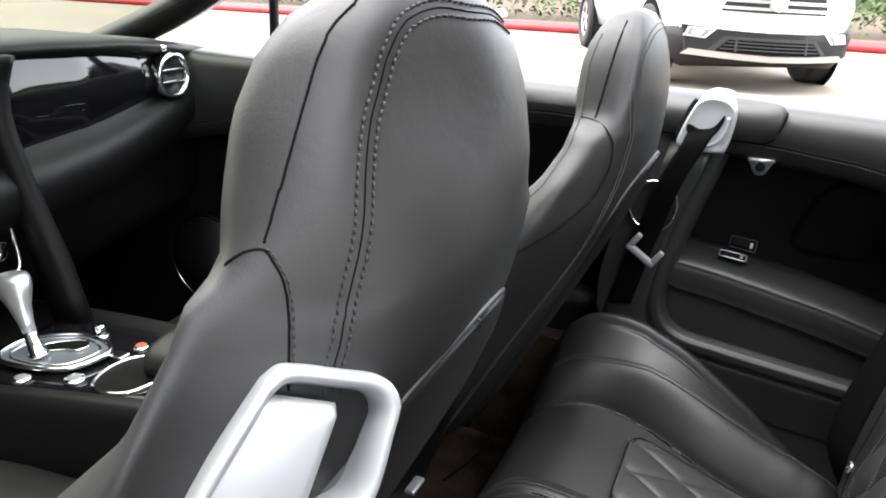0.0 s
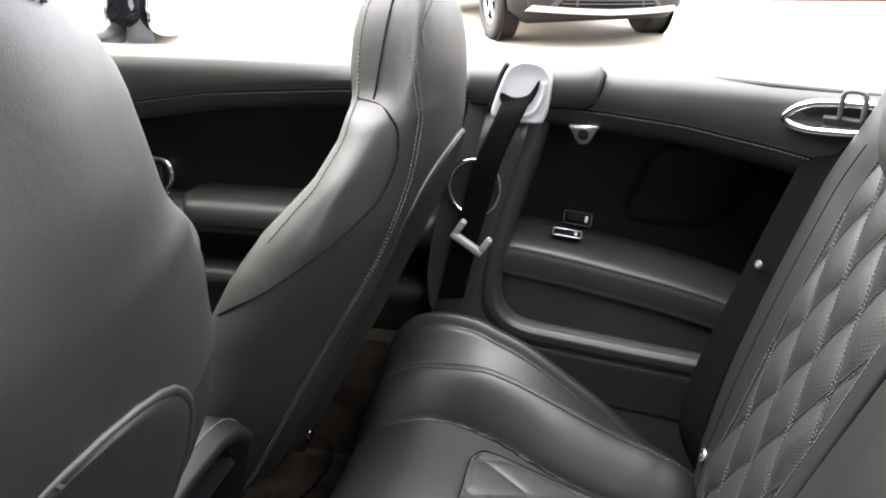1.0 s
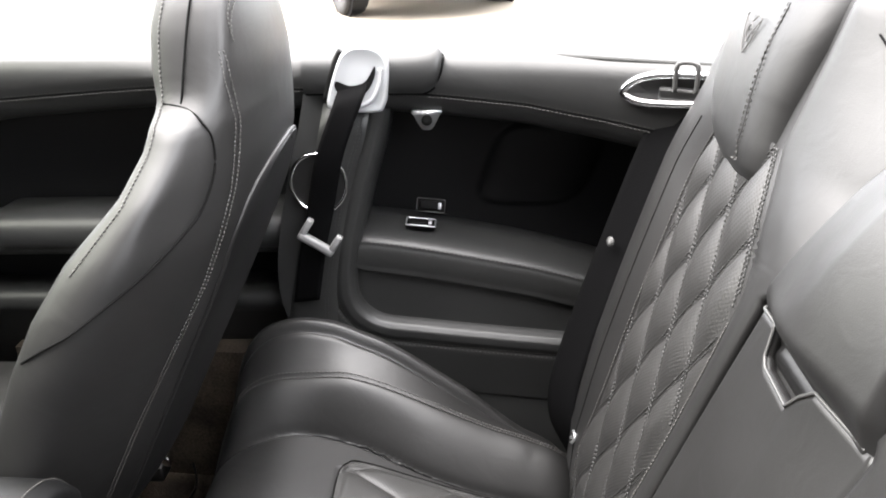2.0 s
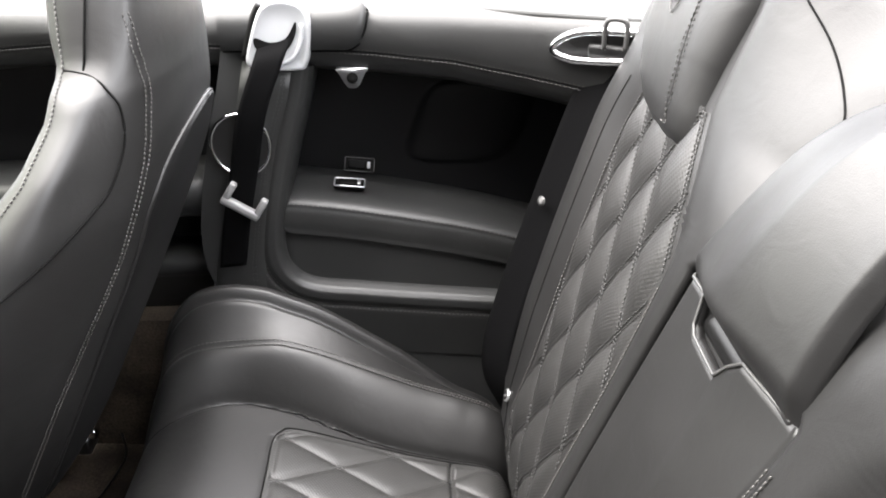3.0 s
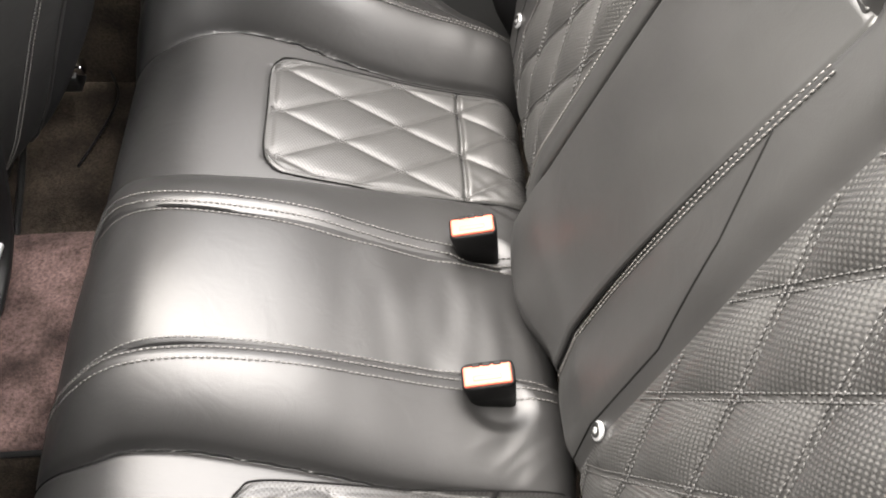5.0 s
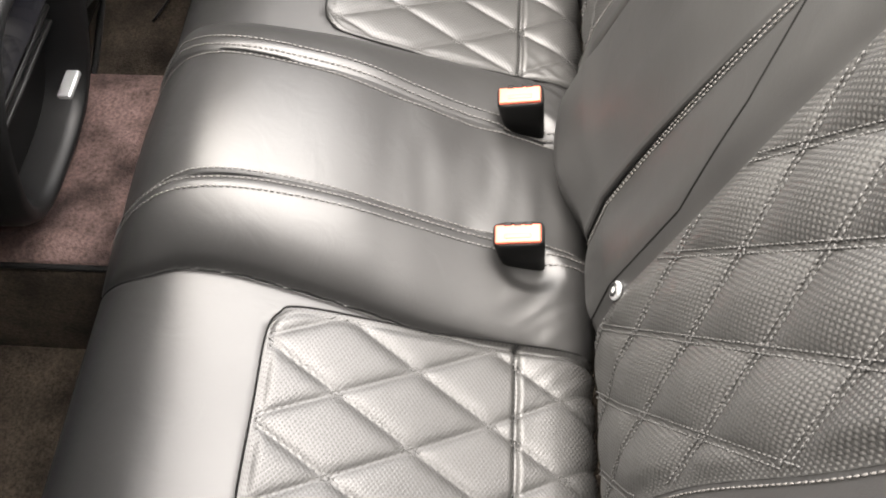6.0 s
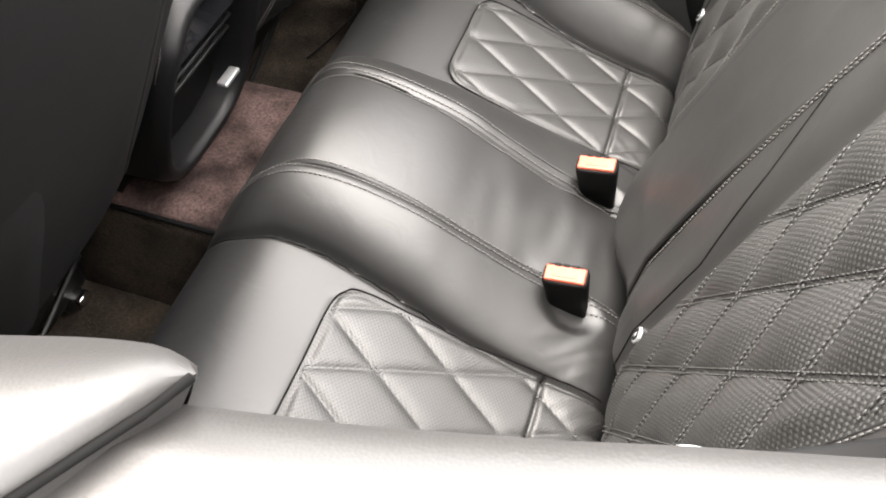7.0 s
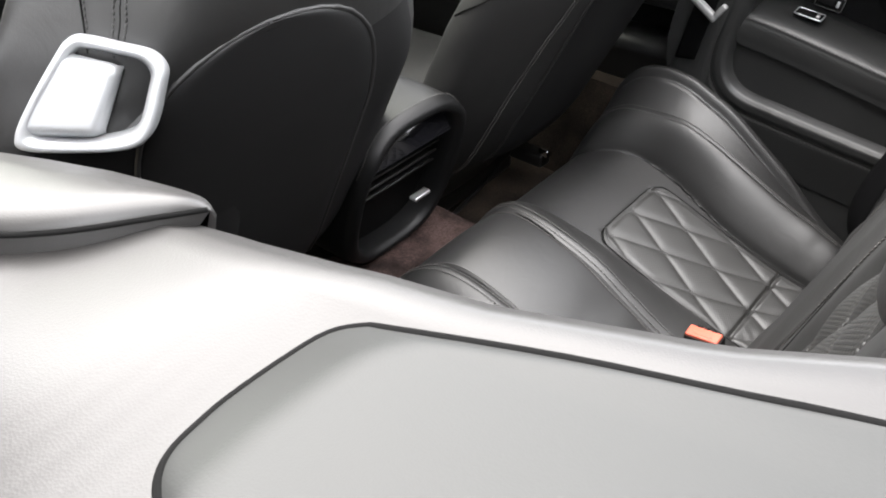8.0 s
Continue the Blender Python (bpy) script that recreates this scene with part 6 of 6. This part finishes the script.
NOSE = ((-0.962, 0.20), (-0.945, 0.33), (-0.915, 0.48), (-0.87, 0.64), (-0.80, 0.78), (-0.72, 0.88))
body_rows = [(y, nose_rows(w, ((0.50, 0.86), (0.62, 0.96), (0.80, 1.0), (0.92, 0.97), (1.02 + 0.3 * (y + 0.95), 0.88), (1.05 + 0.3 * (y + 0.95), 0.68)))) for y, w in NOSE] + [
    (-0.30, [(0.40, 0.88), (0.60, 0.98), (0.80, 0.985), (1.00, 0.965), (1.14, 0.88), (1.18, 0.6)]),
    (0.60, [(0.35, 0.90), (0.60, 0.985), (0.80, 0.99), (1.02, 0.97), (1.15, 0.92), (1.22, 0.75)]),
    (1.15, [(0.35, 0.90), (0.60, 0.985), (0.85, 0.99), (1.10, 0.965), (1.45, 0.80), (1.72, 0.62)]),
    (2.0, [(0.35, 0.90), (0.60, 0.985), (0.85, 0.99), (1.12, 0.965), (1.50, 0.80), (1.77, 0.60)]),
    (3.5, [(0.35, 0.90), (0.60, 0.985), (0.85, 0.99), (1.12, 0.95), (1.50, 0.78), (1.74, 0.58)]),
    (4.05, [(0.45, 0.80), (0.60, 0.92), (0.85, 0.93), (1.10, 0.90), (1.45, 0.74), (1.66, 0.55)])]
loft("body", [suv_ring(y, r) for y, r in body_rows], PAINT, suv, "white painted body")
cl = [(y - 0.006, nose_rows(w, ((0.28 - 0.1 * (y + 0.95), 0.80), (0.35, 0.95), (0.50, 1.01), (0.565, 0.99)))) for y, w in NOSE] + [(-0.60, [(0.22, 0.80), (0.34, 0.95), (0.52, 0.975), (0.60, 0.95)]), (-0.42, [(0.22, 0.80), (0.34, 0.97), (0.50, 0.99), (0.58, 0.96)])]
loft("lower_bumper", [suv_ring(y, r) for y, r in cl], CLAD, suv, "dark grey lower bumper")


def suv_box(name, x, y, z, size, mat, parent, label="", bevel=0.01, tilt=0.0):
    return box(name, sv(x, y, z), size, mat, parent, label, bevel, Matrix.Rotation(radians(25.8 + tilt), 4, "Z"))


def suv_plate(name, pts, y0, y1, mat, parent, label=""):
    """A plate on the nose from its outline (x, z), swept back at its ends like the bumper."""
    def at(x, z, y):
        return sv(x - 0.04, y + 0.18 * (x / 0.83) ** 2, z - 0.03 * x)
    fine = []
    for (xa, za), (xb, zb) in zip(pts, pts[1:] + pts[:1]):
        m = max(1, int(abs(xb - xa) / 0.12))
        fine += [(xa + (xb - xa) * k / m, za + (zb - za) * k / m) for k in range(m)]
    n = len(fine)
    return raw(name, [at(x, z, y0) for x, z in fine] + [at(x, z, y1) for x, z in fine],
               [tuple(range(n)), tuple(reversed(range(n, 2 * n)))] + [(k, n + k, n + (k + 1) % n, (k + 1) % n) for k in range(n)], mat, parent, label, flat=True)


def slab(name, top, low, y0, y1, mat, parent, label=""):
    """A plate between an upper and a lower edge, cut into upright strips that follow the nose."""
    verts, faces = [], []
    for k in range(25):
        t = k / 24
        xt, xl = top[0][0] + (top[-1][0] - top[0][0]) * t, low[0][0] + (low[-1][0] - low[0][0]) * t
        for y in (y0, y1):
            for px, pz in ((xt, lerp_table(top, xt)[0]), (xl, lerp_table(low, xl)[0])):
                verts.append(sv(px - 0.04, y + 0.18 * (px / 0.83) ** 2, pz - 0.03 * px))
    for k in range(24):
        a, b = 4 * k, 4 * k + 4
        faces += [(a, a + 1, b + 1, b), (a + 2, b + 2, b + 3, a + 3), (a, b, b + 2, a + 2), (a + 1, a + 3, b + 3, b + 1)]
    faces += [(0, 2, 3, 1), (96, 97, 99, 98)]
    return raw(name, verts, faces, mat, parent, label, flat=True)


slab("bumper_band", [(-0.86, 0.608), (-0.45, 0.582), (0.0, 0.575), (0.45, 0.582), (0.86, 0.608)], [(-0.80, 0.34), (0.0, 0.30), (0.80, 0.34)], -0.985, -0.93, CLAD, suv, "dark grey band across the bumper")
it = slab("lower_intake", [(-0.47, 0.528), (0.47, 0.528)], [(-0.62, 0.385), (0.0, 0.372), (0.62, 0.385)], -0.995, -0.98, CLAD_LIGHT, suv, "grey frame round the lower air intake")
slab("intake_mouth", [(-0.43, 0.500), (0.43, 0.500)], [(-0.55, 0.390), (0.0, 0.378), (0.55, 0.390)], -0.999, -0.990, GROOVE, it, "black intake opening")
for z in (0.415, 0.447, 0.478):
    w = 0.42 + 1.0 * (0.500 - z)
    slab("intake_bar", [(-w, z + 0.006), (w, z + 0.006)], [(-w, z - 0.006), (w, z - 0.006)], -1.008, -0.996, CLAD_LIGHT, it)
for x in (-0.36, 0.36):
    slab("intake_post", [(x - 0.012, 0.499), (x + 0.012, 0.499)], [(x - 0.012, 0.392), (x + 0.012, 0.392)], -1.010, -0.996, CLAD_LIGHT, it)
slab("skid_strip", [(-0.78, 0.392), (-0.40, 0.376), (0.0, 0.366), (0.40, 0.376), (0.78, 0.392)], [(-0.85, 0.338), (-0.40, 0.322), (0.0, 0.313), (0.40, 0.322), (0.85, 0.338)], -1.005, -0.985, STRIP, suv, "silver skid strip")
for w in (-1, 1):
    fl = suv_plate("fog_lamp", [(w * x, z) for x, z in ((0.55, 0.590), (0.81, 0.594), (0.845, 0.505), (0.65, 0.495))], -0.998, -0.97, SATIN, suv, "fog lamp in a bright angular surround")
    suv_plate("fog_recess", [(w * x, z) for x, z in ((0.595, 0.576), (0.795, 0.580), (0.82, 0.519), (0.665, 0.511))], -1.002, -0.985, GREYPL, fl, "grey recess")
    suv_plate("fog_lens", [(w * x, z) for x, z in ((0.665, 0.566), (0.765, 0.568), (0.775, 0.527), (0.69, 0.524))], -1.006, -0.985, LAMP, fl, "clear lens")
    suv_box("headlamp", w * 0.66 - 0.04, -0.81, 0.88, (0.36, 0.12, 0.13), LAMP, suv, "clear headlamp", 0.03, tilt=w * 24)
gr = slab("grille", [(-0.57, 0.93), (0.57, 0.93)], [(-0.57, 0.735), (0.57, 0.735)], -0.982, -0.95, SATIN, suv, "bright grille with dark slots")
for x0, x1, z0, z1 in ((-0.53, -0.09, 0.80, 0.838), (0.09, 0.53, 0.80, 0.838), (-0.53, -0.09, 0.866, 0.905), (0.09, 0.53, 0.866, 0.905), (-0.53, 0.53, 0.752, 0.773)):
    slab("grille_slot", [(x0, z1), (x1, z1)], [(x0, z0), (x1, z0)], -0.986, -0.97, CLAD, gr, "dark grille slot")
disc("badge", sv(-0.04, -0.990, 0.845), 0.078, 0.012, CHROME, gr, "round chrome badge", rot=SUVM.to_3x3().to_4x4() @ Matrix.Rotation(radians(90), 4, "X"), sides=32, inner=0.062)
for w in (-1, 1):
    for y in (0.0, 2.98):
        ctr = sv(w * 0.905, y, 0.385)
        rw = SUVM.to_3x3().to_4x4() @ Matrix.Rotation(radians(90 * w), 4, "Y")
        prof = [(0.25, -0.125), (0.35, -0.125), (0.378, -0.11), (0.385, -0.06), (0.385, 0.06), (0.378, 0.11), (0.35, 0.125), (0.25, 0.125)]
        rings = []
        for k in range(41):
            a = 2 * math.pi * k / 40
            rings.append([Matrix.Translation(ctr) @ rw @ Vector((r * math.cos(a), r * math.sin(a), z)) for r, z in prof])
        ty = loft("tyre", rings, TYRE, suv, "black tyre", caps=False)
        disc("rim", Matrix.Translation(ctr) @ rw @ Vector((0, 0, 0.085)), 0.255, 0.02, SATIN, ty, "silver alloy rim", rot=rw, sides=36, inner=0.19)
        for k in range(5):
            a = 2 * math.pi * k / 5
            box("spoke", Matrix.Translation(ctr) @ rw @ Vector((0.11 * math.cos(a), 0.11 * math.sin(a), 0.095)), (0.20, 0.05, 0.02), SATIN, ty, "", 0.006, rw @ Matrix.Rotation(a, 4, "Z"))
        arch = [Matrix.Translation(sv(w * 0.993, y, 0.385)) @ rw @ Vector((0.45 * math.cos(a), 0.45 * math.sin(a), 0)) for a in [2 * math.pi * k / 40 for k in range(40)]]
        raw("wheel_arch", arch, [tuple(range(40))], GROOVE, suv, "dark wheel arch", flat=True)
raw("windscreen", [sv(-0.78, 0.66, 1.20), sv(0.78, 0.66, 1.20), sv(0.62, 1.22, 1.69), sv(-0.62, 1.22, 1.69)], [(0, 1, 2, 3)], GLASS_DARK, suv, "tinted windscreen", flat=True)
for w in (-1, 1):
    raw("side_window", [sv(w * 0.965, 1.0, 1.16), sv(w * 0.965, 3.6, 1.16), sv(w * 0.80, 3.5, 1.52), sv(w * 0.80, 1.4, 1.52)], [(0, 1, 2, 3)], GLASS_DARK, suv, "tinted side window", flat=True)

# ---- planting behind the kerb ----
rng = random.Random(5)
verts, faces = [], []
for k in range(26000):
    x = rng.uniform(-34, 16)
    y = 13.0 + abs(rng.gauss(0, 1.0))
    top = 0.75 + 0.25 * math.sin(x * 0.9) + 0.2 * math.sin(x * 2.3 + 1)
    z = 0.15 + top * rng.random() ** 0.6 * min(1, 0.5 + (y - 13.0))
    s = rng.uniform(0.03, 0.075)
    q = Euler((rng.uniform(-1, 1), rng.uniform(-1, 1), rng.uniform(0, 6.3))).to_matrix()
    i = len(verts)
    for a, b, c in ((-1, 0, 0), (0, 0.5, 0.15), (1.2, 0, 0), (0, -0.5, 0.15)):
        verts.append(Vector((x, y, z)) + q @ Vector((a * s, b * s, c * s)))
    faces.append((i, i + 1, i + 2, i + 3))
tagged(raw("hedge", verts, faces, LEAF, flat=True), "low green leafy hedge behind the red kerb", "hedge", kind="stuff")
plain_wall("backdrop", (-60, 22, 0), (60, 22.3, 3.0), LEAF, "green bank beyond the hedge")
tagged(bpy.data.objects["backdrop"], category="bank")
for k in range(3):
    x, y = -5.45 + k * 0.27, 12.75 + 0.05 * k
    bm = bmesh.new()
    bmesh.ops.create_icosphere(bm, subdivisions=2, radius=1.0)
    for v in bm.verts:
        v.co *= 1 + 0.18 * noise.noise(v.co * 1.7 + Vector((k * 3.1, 0, 0)))
        v.co = Vector((v.co.x * 0.15, v.co.y * 0.11, v.co.z * 0.09)) + Vector((x, y, 0.20))
    tagged(part("stone", bm, STONE), "pale rounded stone in the planting bed", "stone", "stones")
